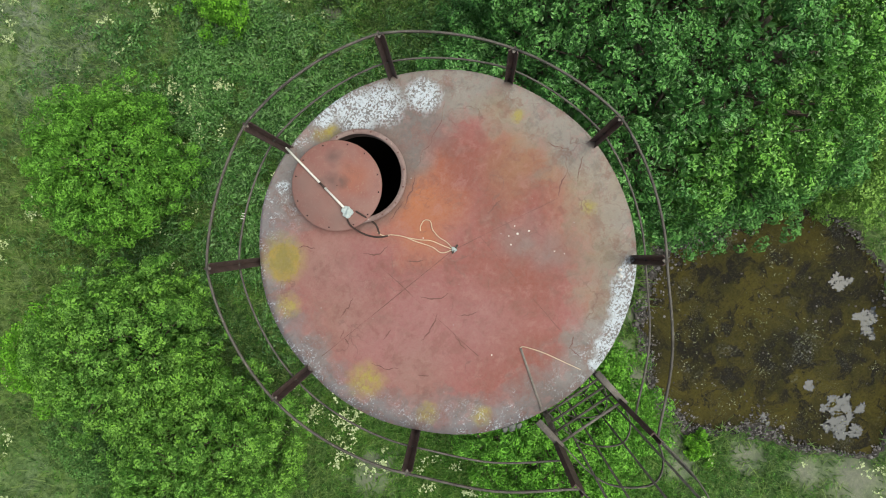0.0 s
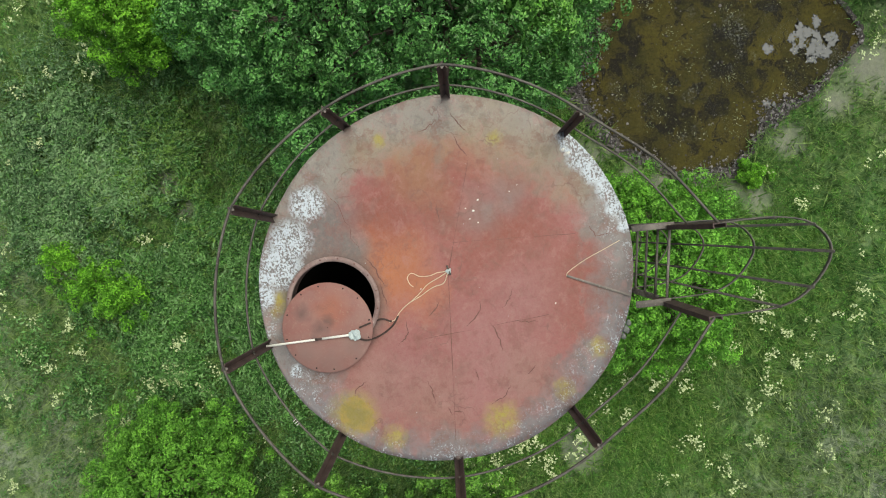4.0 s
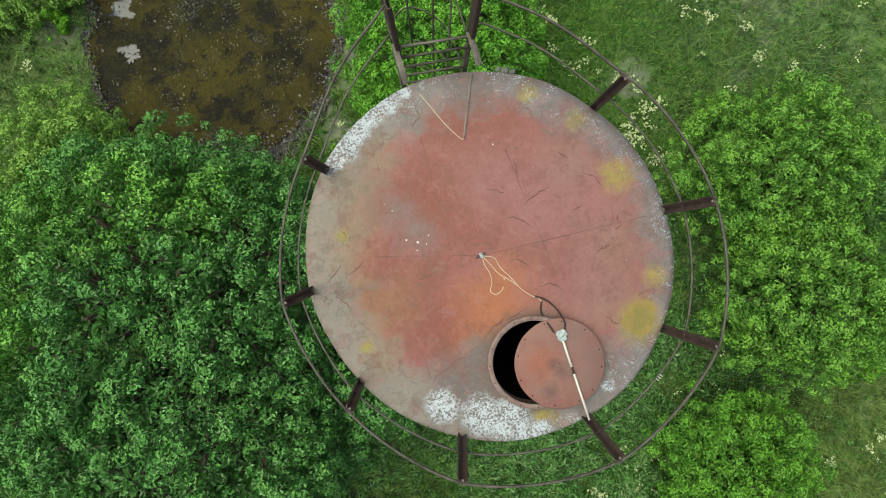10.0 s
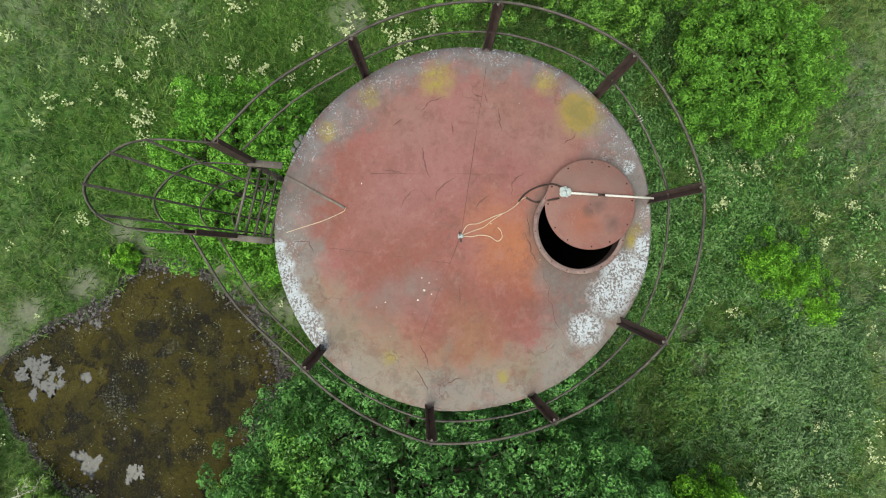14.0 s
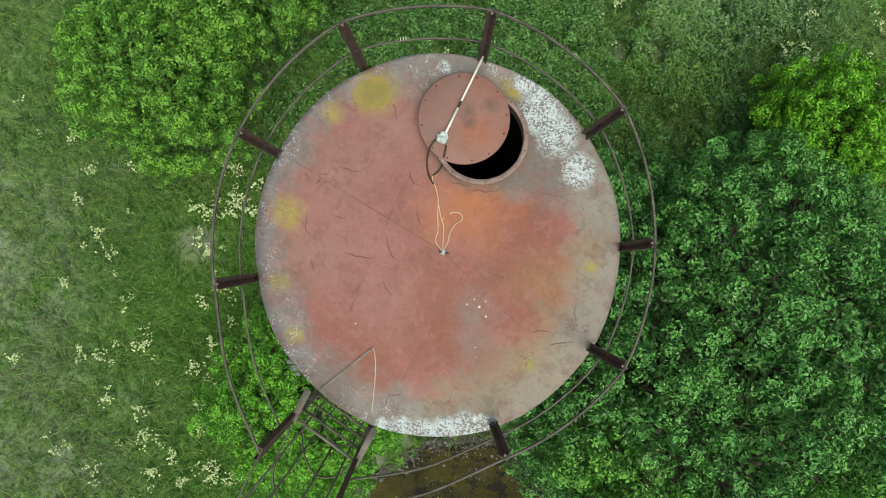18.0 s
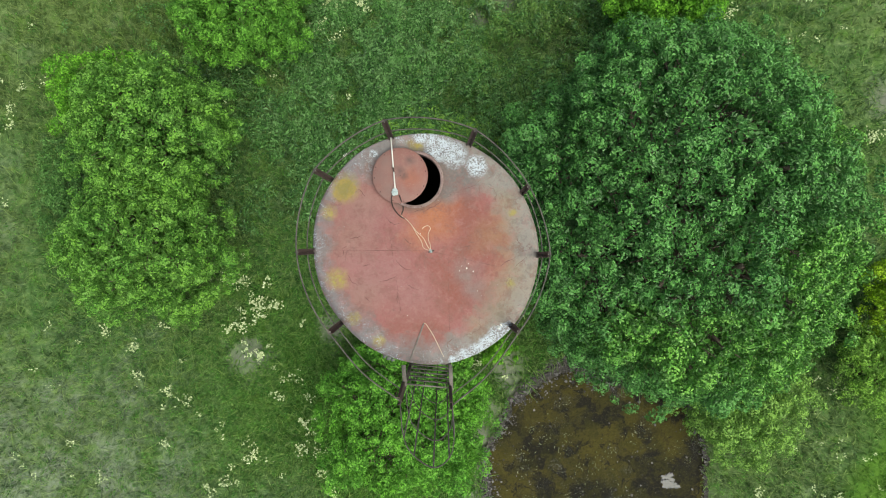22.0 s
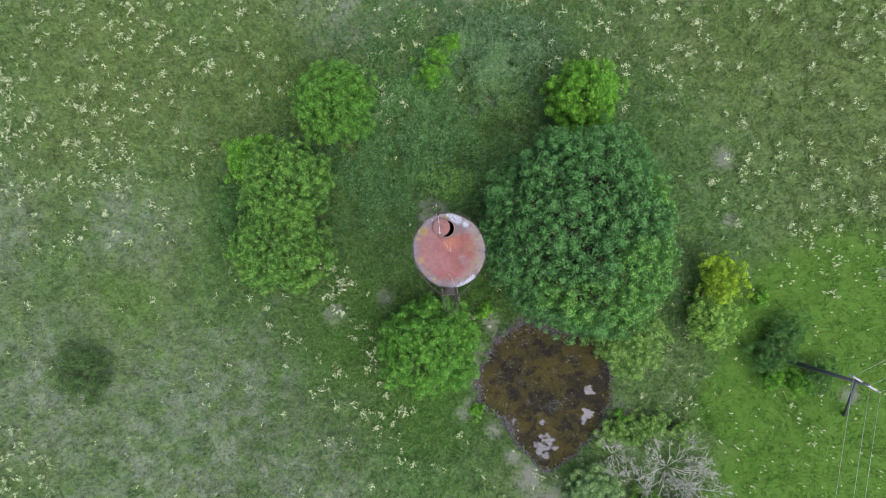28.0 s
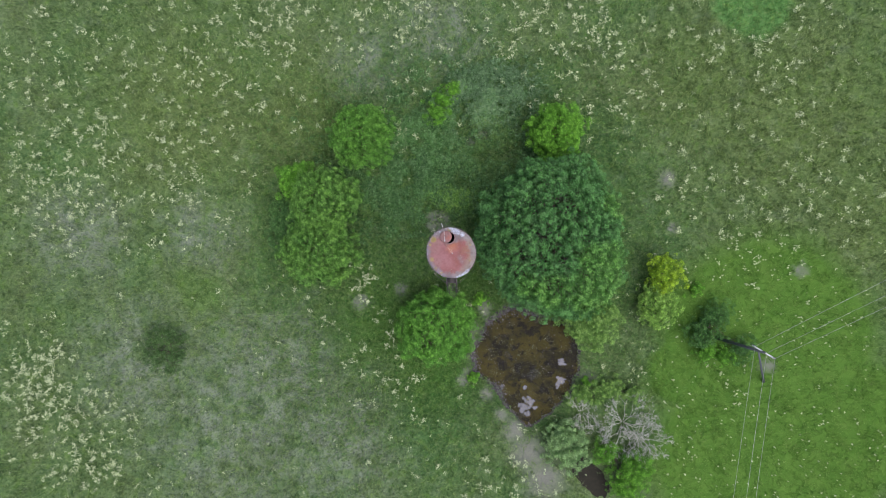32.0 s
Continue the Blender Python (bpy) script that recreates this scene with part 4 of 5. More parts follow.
def build_roof_things():
    rope = thing("rope", "thin cream rope lying in loops on the red roof", "rope")
    for line in (((0.08, -0.02), (0.0, 0.03), (-0.02, 0.12), (-0.08, 0.24), (-0.12, 0.34), (-0.17, 0.42), (-0.22, 0.47), (-0.235, 0.52)),
                 ((0.08, -0.02), (0.05, 0.06), (0.01, 0.16), (-0.05, 0.23), (-0.12, 0.335)),
                 ((0.08, -0.02), (0.09, 0.06), (0.075, 0.13), (0.08, 0.21), (0.115, 0.27), (0.09, 0.31), (0.04, 0.30), (0.01, 0.275))):
        pts = spline([on_roof(x + 0.004 * math.sin(k * 5), y, 0.007) for k, (x, y) in enumerate(line)], 6)
        part("strand", tube(pts, 0.0036, 6), ROPE, rope)
    bm = bmesh.new()
    bmesh.ops.create_icosphere(bm, subdivisions=2, radius=0.022)
    for v in bm.verts:
        v.co *= 1 + 0.5 * noise.noise(v.co * 70)
        v.co.z *= 0.6
    knot = part("knot", bm, PLASTIC, rope, "grey frayed knot")
    knot.location = on_roof(0.085, -0.025, 0.012)
    part("toggle", tube([on_roof(0.05, -0.035, 0.018), on_roof(0.13, -0.02, 0.018)], 0.007, 6), RAIL, rope)
    # cable loop round the lid's handle end
    cable = thing("cable", "dark rubber cable looped beside the hatch", "cable")
    a = [(-0.235, 0.50), (-0.20, 0.58), (-0.21, 0.68), (-0.225, 0.75)]
    b = [(-0.20, 0.44), (-0.27, 0.50), (-0.325, 0.60), (-0.335, 0.70), (-0.315, 0.76)]
    for line in (a, b):
        pts = spline([Vector((x, y, max(HR + roof_z(x, y) + 0.01, lid_z(x, y) + 0.008 if (Vector((x, y, 0)) - LID).length < 0.37 else 0))) for x, y in line], 6)
        part("cable_run", tube(pts, 0.0075, 6), CABLE, cable)
    # white rod from the railing to a bundle of plastic on the lid
    rod = thing("white_rod", "white painted rod lying over the hatch lid, wrapped with pale plastic", "rod")
    e0, e1 = Vector((-0.235, 1.50, HR + 0.17)), Vector((-0.268, 0.79, lid_z(-0.268, 0.79) + 0.03))
    part("rod", tube([e0, e0.lerp(e1, 0.55)], 0.009, 10), WHITE, rod)
    part("dark_joint", tube([e0.lerp(e1, 0.55), e0.lerp(e1, 0.63)], 0.0095, 10), CABLE, rod, "dark bare joint in the rod")
    part("rod_end", tube([e0.lerp(e1, 0.63), e1], 0.0095, 10), WHITE, rod)
    bm = bmesh.new()
    bmesh.ops.create_icosphere(bm, subdivisions=3, radius=0.042)
    for v in bm.verts:
        v.co *= 1 + 0.55 * noise.noise(v.co * 38) + 0.3 * noise.noise(v.co * 90)
        v.co.z *= 0.6
    bundle = part("plastic_bundle", bm, PLASTIC, rod, "crumpled pale blue plastic", False)
    bundle.location = e1
    # thin cord between the ladder and the tie bar
    cord = thing("cord", "thin cream cord from the rim to the tie bar", "cord")
    part("strand", tube(spline([on_roof(x, y, 0.005) for x, y in ((0.07, -1.42), (0.03, -1.30), (-0.03, -1.12), (-0.10, -0.97), (-0.135, -0.945))], 5), 0.0034, 6), ROPE, cord)
    for x, y, s in ((-0.60, -1.375, 0.020), (-0.65, -1.345, 0.026), (-0.70, -1.315, 0.020)):
        bm = bmesh.new()
        bmesh.ops.create_icosphere(bm, subdivisions=3, radius=s)
        for v in bm.verts:
            v.co *= 1 + 0.7 * noise.noise(v.co * 50 + Vector((x, y, 3)))
            v.co.z *= 0.5
        ob = tagged(put_mesh("lichen_clump", bm, CRUST), "dark mossy clump with grey lichen on the roof's rim", "lichen", "clumps on the rim")
        ob.location = (x, y, HR + roof_z(x, y) + s * 0.2)
    for x, y, s, lab in ((0.83, -1.13, 0.025, "white chip of stone lying on the tower roof"), (0.87, -1.10, 0.013, "small white chip lying on the tower roof"), (0.52, -0.31, 0.009, "small white chip lying on the tower roof"), (0.60, -0.36, 0.007, "small white chip lying on the tower roof"), (0.42, -0.33, 0.005, "small pale chip lying on the tower roof"), (0.46, -0.27, 0.004, "small pale chip lying on the tower roof"), (0.55, -0.25, 0.004, "small pale chip lying on the tower roof"),
                         (0.62, -0.62, 0.005, "small pale chip lying on the tower roof"), (0.66, -0.69, 0.004, "small pale chip lying on the tower roof"), (-0.33, -0.82, 0.006, "small pale chip lying on the tower roof"), (-0.02, 0.22, 0.005, "small pale chip lying on the tower roof")):
        bm = bmesh.new()
        bmesh.ops.create_icosphere(bm, subdivisions=2, radius=s)
        for v in bm.verts:
            v.co *= 1 + 0.9 * noise.noise(v.co * 45 + Vector((x, y, 0)))
            v.co.z *= 0.6
        ob = tagged(put_mesh("stone_chip", bm, WHITE), lab, "stone", "chips on the roof")
        ob.location = on_roof(x, y, s * 0.4)


build_tower()
build_roof_things()


# ---- trees and bushes ----
def limb(bm, a, b, r0, r1, rnd, bend=0.12, n=6):
    a, b = Vector(a), Vector(b)
    side = Vector((rnd.uniform(-1, 1), rnd.uniform(-1, 1), rnd.uniform(-0.3, 0.3))) * (b - a).length * bend
    pts = [a.lerp(b, k / n) + side * math.sin(math.pi * k / n) for k in range(n + 1)]
    sweep(bm, pts, circle(1.0, 6), up=(0.3, 0.9, 0.1), taper=[r0 + (r1 - r0) * k / n for k in range(n + 1)])
    return pts


def spread(c, gap):
    """Picks points that keep a gap between one another, in the order given."""
    cells, keep = {}, []
    g2 = gap * gap
    for k, (x, y, z) in enumerate(c.tolist()):
        i, j, h = int(x // gap), int(y // gap), int(z // gap)
        close = False
        for key in itertools.product((i - 1, i, i + 1), (j - 1, j, j + 1), (h - 1, h, h + 1)):
            for q in cells.get(key, ()):
                if (q[0] - x) ** 2 + (q[1] - y) ** 2 + (q[2] - z) ** 2 < g2:
                    close = True
                    break
            if close:
                break
        if not close:
            cells.setdefault((i, j, h), []).append((x, y, z))
            keep.append(k)
    return np.array(keep)


def foliage(lobes, leaf, rng, tuft=0.3, dense=85, ragged=0.34, gap=1.32):
    """Leaves in rounded tufts, side by side over the outer side of the lobes (x, y, z, rx, ry, rz), with open gaps between tufts and lobes."""
    lob = np.array(lobes, float)
    area = (lob[:, 3] * lob[:, 4]) + lob[:, 5] * (lob[:, 3] + lob[:, 4]) * 0.8
    tries = max(60, int(area.sum() * 16 / (tuft * tuft)))
    which = rng.choice(len(lob), tries, p=area / area.sum())
    d = rng.normal(size=(tries, 3))
    d[:, 2] = d[:, 2] * 0.9 + 0.45
    d /= np.linalg.norm(d, axis=1, keepdims=True)
    c = lob[which, :3] + d * lob[which, 3:]
    keep = (d[:, 2] > -0.42) & (c[:, 2] > 0.12)
    for k in range(len(lob)):
        q = np.linalg.norm((c - lob[k, :3]) / lob[k, 3:], axis=1)
        keep &= ~((q < 0.97) & (which != k))
    c, d = c[keep], d[keep]
    pick = spread(c, tuft * gap)
    c, d = c[pick], d[pick]
    n = len(c)
    bulge = np.array([noise.noise(Vector(p) * 0.9) for p in c])
    c = c + d * (bulge * ragged * 1.6 + rng.normal(size=n) * ragged * 0.7)[:, None]
    # every tuft is a small dome of overlapping leaves, with top light painted as paler ones
    size = tuft * np.clip(rng.lognormal(0, 0.33, n), 0.55, 1.8)
    axis = d * 0.8 + np.array([0, 0, 0.55]) + rng.normal(size=d.shape) * 0.2
    axis /= np.linalg.norm(axis, axis=1, keepdims=True)
    own = np.repeat(np.arange(n), np.maximum(10, (dense * (size / tuft) ** 2).astype(int)))
    e = rng.normal(size=(len(own), 3)) * 0.72 + axis[own] * 0.55
    e /= np.linalg.norm(e, axis=1, keepdims=True)
    e += axis[own] * np.maximum(0, -(e * axis[own]).sum(1, keepdims=True))
    shoot = np.array([noise.noise(Vector(q)) for q in (e * 2.4 + own[:, None] * 1.7)])
    pos = c[own] + e * (size[own] * (0.88 + 0.45 * shoot + rng.uniform(-0.12, 0.08, len(own))))[:, None]
    nor = e + np.array([0, 0, 0.12]) + rng.normal(size=e.shape) * 0.30
    ray = e * 0.5 - axis[own] * 0.5 + rng.normal(size=e.shape) * 0.5
    s = leaf * rng.uniform(0.75, 1.25, len(own))
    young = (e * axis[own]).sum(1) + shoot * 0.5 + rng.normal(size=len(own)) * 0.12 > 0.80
    # an inner layer of leaves closes the crown behind the tufts
    k = int(n * dense * 0.18)
    w2 = rng.choice(len(lob), k, p=area / area.sum())
    g = rng.normal(size=(k, 3))
    g[:, 2] = g[:, 2] * 0.8 + 0.35
    g /= np.linalg.norm(g, axis=1, keepdims=True)
    pos = np.concatenate([pos, lob[w2, :3] + g * lob[w2, 3:] * rng.uniform(0.45, 0.70, (k, 1))])
    nor = np.concatenate([nor, rng.normal(size=(k, 3)) * 0.6 + [0, 0, 1.0]])
    ray = np.concatenate([ray, rng.normal(size=(k, 3))])
    young = np.concatenate([young, np.zeros(k, bool)])
    pos[:, 2] = np.maximum(pos[:, 2], 0.06)
    s = np.concatenate([s, leaf * 2.0 * rng.uniform(0.7, 1.3, k)])
    return (*leaf_quads(pos, nor, s, s * rng.uniform(0.50, 0.66, len(pos)), rng, ray), young)


def dome(cx, cy, cz, rx, ry, rz, bumps, seed, size=0.36, skirt=7, core=0.80):
    """A rounded crown: one core with smaller lobes budding from its upper side."""
    rnd = random.Random(seed)
    out = [(cx, cy, cz, rx * core, ry * core, rz * core)]
    for k in range(bumps):
        up = 1 - (k + 0.5) / bumps * 1.12
        a = k * 2.39996 + rnd.uniform(-0.3, 0.3)
        flat = math.sqrt(max(0.0, 1 - up * up))
        r = size * rnd.uniform(0.78, 1.2)
        f = rnd.uniform(0.98, 1.06) - r * 0.95
        out.append((cx + rx * f * flat * math.cos(a), cy + ry * f * flat * math.sin(a), max(0.5, cz + rz * f * up), rx * r, ry * r, max(0.4, rz * r * 0.95)))
    for k in range(skirt):
        a, r = k * 6.2832 / skirt + rnd.uniform(-0.25, 0.25), size * rnd.uniform(0.85, 1.15)
        f = rnd.uniform(0.97, 1.05) - r * 0.95
        out.append((cx + rx * f * math.cos(a), cy + ry * f * math.sin(a), max(0.5, cz * rnd.uniform(0.62, 0.86)), rx * r, ry * r, max(0.4, rz * r)))
    return out


CROWNS = []                    # x, y, radius of every crown on the plan


def tree(name, label, lobes, leaf, material, seed, trunk_r=0.14, category="tree", tuft=0.3, stems=1, dense=85, gap=1.32):
    """A tapered trunk with limbs to every lobe, under a crown of separate leaves."""
    rng, rnd = np.random.default_rng(seed), random.Random(seed)
    CROWNS.extend((l[0], l[1], min(l[3], l[4])) for l in lobes)
    cx, cy = sum(l[0] for l in lobes) / len(lobes), sum(l[1] for l in lobes) / len(lobes)
    root = thing(name, label, category, "", (cx, cy, 0))
    low = [(l[0] - cx, l[1] - cy, *l[2:]) for l in lobes]
    bm = bmesh.new()
    top = max(l[2] for l in low) * 0.55
    for s in range(stems):
        a = s * 6.28 / stems + seed
        foot = Vector((0.25 * math.cos(a), 0.25 * math.sin(a), -0.3)) if stems > 1 else Vector((0, 0, -0.3))
        trunk = limb(bm, foot, (foot.x * 2.5 + rnd.uniform(-0.3, 0.3), foot.y * 2.5 + rnd.uniform(-0.3, 0.3), top), trunk_r, trunk_r * 0.55, rnd, 0.05)
        for l in low:
            start = trunk[rnd.choice((2, 3, 4, 5))]
            line = limb(bm, start, (l[0], l[1], l[2] + l[5] * 0.25), trunk_r * 0.5, trunk_r * 0.16, rnd)
            for _ in range(5):
                q = line[rnd.choice((2, 3, 4, 5))]
                e = Vector((rnd.gauss(0, 1), rnd.gauss(0, 1), rnd.gauss(0.3, 0.7))).normalized()
                limb(bm, q, (l[0] + e.x * l[3] * 0.8, l[1] + e.y * l[4] * 0.8, max(0.3, l[2] + e.z * l[5] * 0.75)), trunk_r * 0.2, 0.012, rnd, 0.15, 4)
    part("trunk", bm, BARK, root, "branching grey trunk")
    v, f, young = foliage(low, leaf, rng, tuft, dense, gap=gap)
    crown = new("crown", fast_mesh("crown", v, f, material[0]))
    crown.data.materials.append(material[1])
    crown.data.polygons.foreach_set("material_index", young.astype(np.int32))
    crown.parent = root
    tagged(crown, "dense crown of small separate leaves", kind="stuff")
    return root


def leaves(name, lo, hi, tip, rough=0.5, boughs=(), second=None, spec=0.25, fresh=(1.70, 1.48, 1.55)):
    """Two materials of one crown: dimmed leaves, and a paler copy that paints lit tops."""
    # fresh: gain per channel of the painted top light
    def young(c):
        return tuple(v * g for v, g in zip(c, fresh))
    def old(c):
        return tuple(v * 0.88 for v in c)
    dim_mat = mat_leaf(name, old(lo), old(hi), old(tip), rough, boughs, tuple(map(old, second)) if second else None, spec)
    return dim_mat, mat_leaf("toplit_" + name, young(lo), young(hi), tuple(v * 1.25 for v in tip), rough, boughs, tuple(map(young, second)) if second else None, spec)


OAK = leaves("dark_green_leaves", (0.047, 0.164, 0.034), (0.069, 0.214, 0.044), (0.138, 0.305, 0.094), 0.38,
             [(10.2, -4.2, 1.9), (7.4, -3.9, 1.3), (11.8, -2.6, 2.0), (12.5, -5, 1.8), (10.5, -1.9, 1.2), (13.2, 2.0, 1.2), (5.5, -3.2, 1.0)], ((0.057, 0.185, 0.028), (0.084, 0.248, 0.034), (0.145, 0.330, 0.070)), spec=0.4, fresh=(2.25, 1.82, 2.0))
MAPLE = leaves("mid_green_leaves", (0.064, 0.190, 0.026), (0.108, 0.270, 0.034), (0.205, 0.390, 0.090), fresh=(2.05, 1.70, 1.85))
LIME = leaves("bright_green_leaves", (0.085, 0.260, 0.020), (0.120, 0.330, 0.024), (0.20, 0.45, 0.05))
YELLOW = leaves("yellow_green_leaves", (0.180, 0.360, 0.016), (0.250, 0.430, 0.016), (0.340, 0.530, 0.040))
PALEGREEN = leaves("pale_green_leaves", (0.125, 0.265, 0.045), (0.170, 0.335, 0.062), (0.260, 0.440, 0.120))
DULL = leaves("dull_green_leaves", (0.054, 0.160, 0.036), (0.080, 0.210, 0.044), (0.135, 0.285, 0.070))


def build_trees():
    tree("tree", "large dark green broad-leaved tree with a wide billowing crown", dome(8.0, 0.3, 6.0, 5.5, 6.0, 5.2, 44, 2, 0.22, 16, 0.84) + [(11.2, -4.6, 3.8, 1.8, 1.7, 2.0), (12.3, -3.2, 4.0, 1.6, 1.7, 2.0), (9.4, -5.0, 4.2, 1.6, 1.4, 2.0), (10.8, 4.6, 4.6, 2.0, 1.9, 2.2), (12.2, 2.9, 4.6, 1.6, 1.7, 2.0)], 0.10, OAK, 3, 0.34, tuft=0.29, dense=115, gap=1.46)
    tree("tree", "pale green tree at the edge of the large crown", [(10.5, -7.1, 2.5, 1.7, 1.5, 1.7), (11.9, -7.3, 2.2, 1.4, 1.5, 1.6), (11.1, -8.6, 1.8, 1.3, 1.0, 1.2)], 0.095, PALEGREEN, 5, 0.12, tuft=0.25)
    tree("tree", "green broad-leaved tree with a rounded crown beside its twin", dome(-10.0, 6.1, 3.4, 2.8, 2.4, 2.8, 11, 6, 0.40, 6, 0.62) + [(-12.0, 4.6, 2.4, 1.2, 1.2, 1.4)], 0.095, MAPLE, 6, 0.17, tuft=0.26, dense=105)
    tree("tree", "green broad-leaved tree with a rounded crown beside its twin", dome(-11.2, 2.0, 2.6, 3.0, 2.4, 2.5, 11, 7, 0.40, 6, 0.62) + [(-10.5, -0.1, 1.4, 1.3, 1.1, 1.2), (-9.3, 1.0, 2.0, 1.2, 1.2, 1.4)], 0.095, MAPLE, 7, 0.17, tuft=0.26, dense=105)
    tree("tree", "slender yellow-green tree behind the twin trees", [(-12.5, 8.0, 2.6, 1.1, 1.1, 1.7), (-12.0, 8.7, 1.9, 0.8, 0.8, 1.2)], 0.095, LIME, 25, 0.1, tuft=0.25)
    tree("bush", "shaded green bush behind the twin trees", [(-13.5, 5.2, 1.5, 1.3, 1.6, 1.3), (-14.2, 3.6, 1.2, 1.3, 1.4, 1.1)], 0.085, leaves("shaded_bush_leaves", (0.052, 0.150, 0.036), (0.078, 0.195, 0.042), (0.15, 0.29, 0.085)), 26, 0.06, "bush", 0.25, stems=3)
    tree("tree", "bright green tree with a loose open crown", dome(-6.2, 11.1, 2.2, 2.7, 2.5, 2.2, 12, 8, 0.34), 0.095, leaves("fresh_green_leaves", (0.070, 0.215, 0.026), (0.105, 0.285, 0.030), (0.19, 0.41, 0.07)), 8, 0.14, tuft=0.26, dense=105)
    tree("tree", "small lime-green tree with a feathery crown", dome(10.3, 9.2, 2.9, 2.2, 2.1, 2.3, 10, 9, 0.36), 0.095, LIME, 9, 0.12, tuft=0.24, dense=95)
    tree("tree", "dense bright green young tree under the ladder", dome(-2.0, -6.0, 2.8, 3.2, 2.9, 2.6, 18, 10, 0.32), 0.095, leaves("fresh_bush_leaves", (0.070, 0.225, 0.026), (0.108, 0.310, 0.030), (0.200, 0.440, 0.072)), 10, 0.10, "tree", 0.25, dense=100, stems=3)
    tree("bush", "yellow-green bush in the meadow", [(18.0, -3.9, 1.7, 1.25, 1.25, 1.1), (17.7, -4.9, 1.5, 0.9, 0.9, 0.9), (18.7, -4.5, 1.4, 0.9, 0.9, 0.8)], 0.085, YELLOW, 11, 0.06, "bush", 0.23, stems=2)
    tree("bush", "pale yellowish willow bush in the meadow", [(17.0, -6.4, 1.5, 1.35, 1.1, 1.2), (17.0, -7.6, 1.3, 1.2, 0.9, 1.0), (18.0, -6.7, 1.2, 0.8, 1.0, 0.9)], 0.085, leaves("willow_leaves", (0.155, 0.335, 0.045), (0.205, 0.410, 0.060), (0.300, 0.510, 0.115)), 12, 0.06, "bush", 0.23, stems=3)
    tree("bush", "small bright green bush in the meadow", [(21.1, -5.9, 0.5, 0.55, 0.5, 0.45)], 0.095, LIME, 13, 0.03, "bush", 0.18)
    tree("bush", "dark green bush beside the electricity pole", [(22.3, -8.4, 1.1, 1.1, 1.0, 1.0), (20.9, -9.9, 1.1, 1.2, 1.0, 0.9), (24.1, -11.5, 1.0, 1.0, 0.9, 0.8), (21.3, -8.9, 0.8, 0.7, 0.6, 0.6)], 0.085, DULL, 14, 0.06, "bush", 0.24, stems=3)
    tree("bush", "low bright green bush beside the electricity pole", [(21.3, -11.5, 0.8, 0.9, 0.7, 0.7), (22.5, -12.0, 0.8, 0.9, 0.7, 0.7)], 0.085, LIME, 15, 0.04, "bush", 0.22, stems=2)
    tree("bush", "grey-green willow bush by the pond", [(7.6, -17.2, 1.3, 1.5, 1.3, 1.1), (8.3, -18.6, 1.2, 1.2, 1.3, 1.0), (6.9, -18.2, 0.9, 0.9, 0.9, 0.8)], 0.085, leaves("grey_willow_leaves", (0.165, 0.325, 0.095), (0.225, 0.400, 0.135), (0.340, 0.510, 0.235)), 16, 0.05, "bush", 0.23, stems=3)
    tree("bush", "green bush at the end of the ditch", [(13.2, -20.6, 1.5, 1.5, 1.4, 1.2), (12.4, -22.0, 1.3, 1.4, 1.3, 1.1), (11.2, -19.0, 1.0, 0.9, 1.0, 0.9)], 0.085, LIME, 17, 0.06, "bush", 0.25, stems=3)
    tree("bush", "dull green half-bare bush in the meadow", [(-26.0, -4.0, 1.0, 1.2, 1.1, 1.0), (-26.9, -5.6, 0.8, 1.0, 0.9, 0.8), (-25.2, -5.6, 0.7, 0.9, 0.8, 0.7), (-27.4, -4.4, 0.6, 0.8, 0.8, 0.6), (-24.9, -4.4, 0.5, 0.7, 0.7, 0.5), (-26.1, -6.8, 0.5, 0.7, 0.6, 0.5)], 0.085, leaves("sparse_olive_leaves", (0.060, 0.135, 0.036), (0.085, 0.180, 0.044), (0.15, 0.26, 0.085)), 18, 0.05, "bush", 0.24, stems=3, dense=50)
    tree("bush", "small bright green bush among weeds", [(0.4, 12.6, 0.9, 0.9, 0.8, 0.8), (1.2, 13.5, 0.8, 0.8, 0.7, 0.7), (2.1, 14.4, 0.7, 0.6, 0.6, 0.6)], 0.085, LIME, 19, 0.04, "bush", 0.22, stems=2)
    tree("bush", "small bright green sprout by the tower", [(2.0, -4.3, 0.35, 0.5, 0.45, 0.35)], 0.095, LIME, 20, 0.02, "bush", 0.17)
    tree("bush", "small bright green sprout by the pond", [(10.4, -12.9, 0.3, 0.4, 0.35, 0.3)], 0.08, LIME, 21, 0.02, "bush", 0.16)
    tree("bush", "small bright green sprout on the pond shore", [(0.3, -11.2, 0.3, 0.45, 0.35, 0.3)], 0.08, LIME, 22, 0.02, "bush", 0.16)
    tree("bush", "low grey-green shrub behind the pond", [(9.9, -13.9, 0.7, 1.1, 0.8, 0.6), (12.2, -13.6, 0.7, 1.3, 0.9, 0.6), (14.2, -14.4, 0.6, 0.9, 0.8, 0.5)], 0.095, PALEGREEN, 23, 0.04, "bush", 0.22, stems=2)


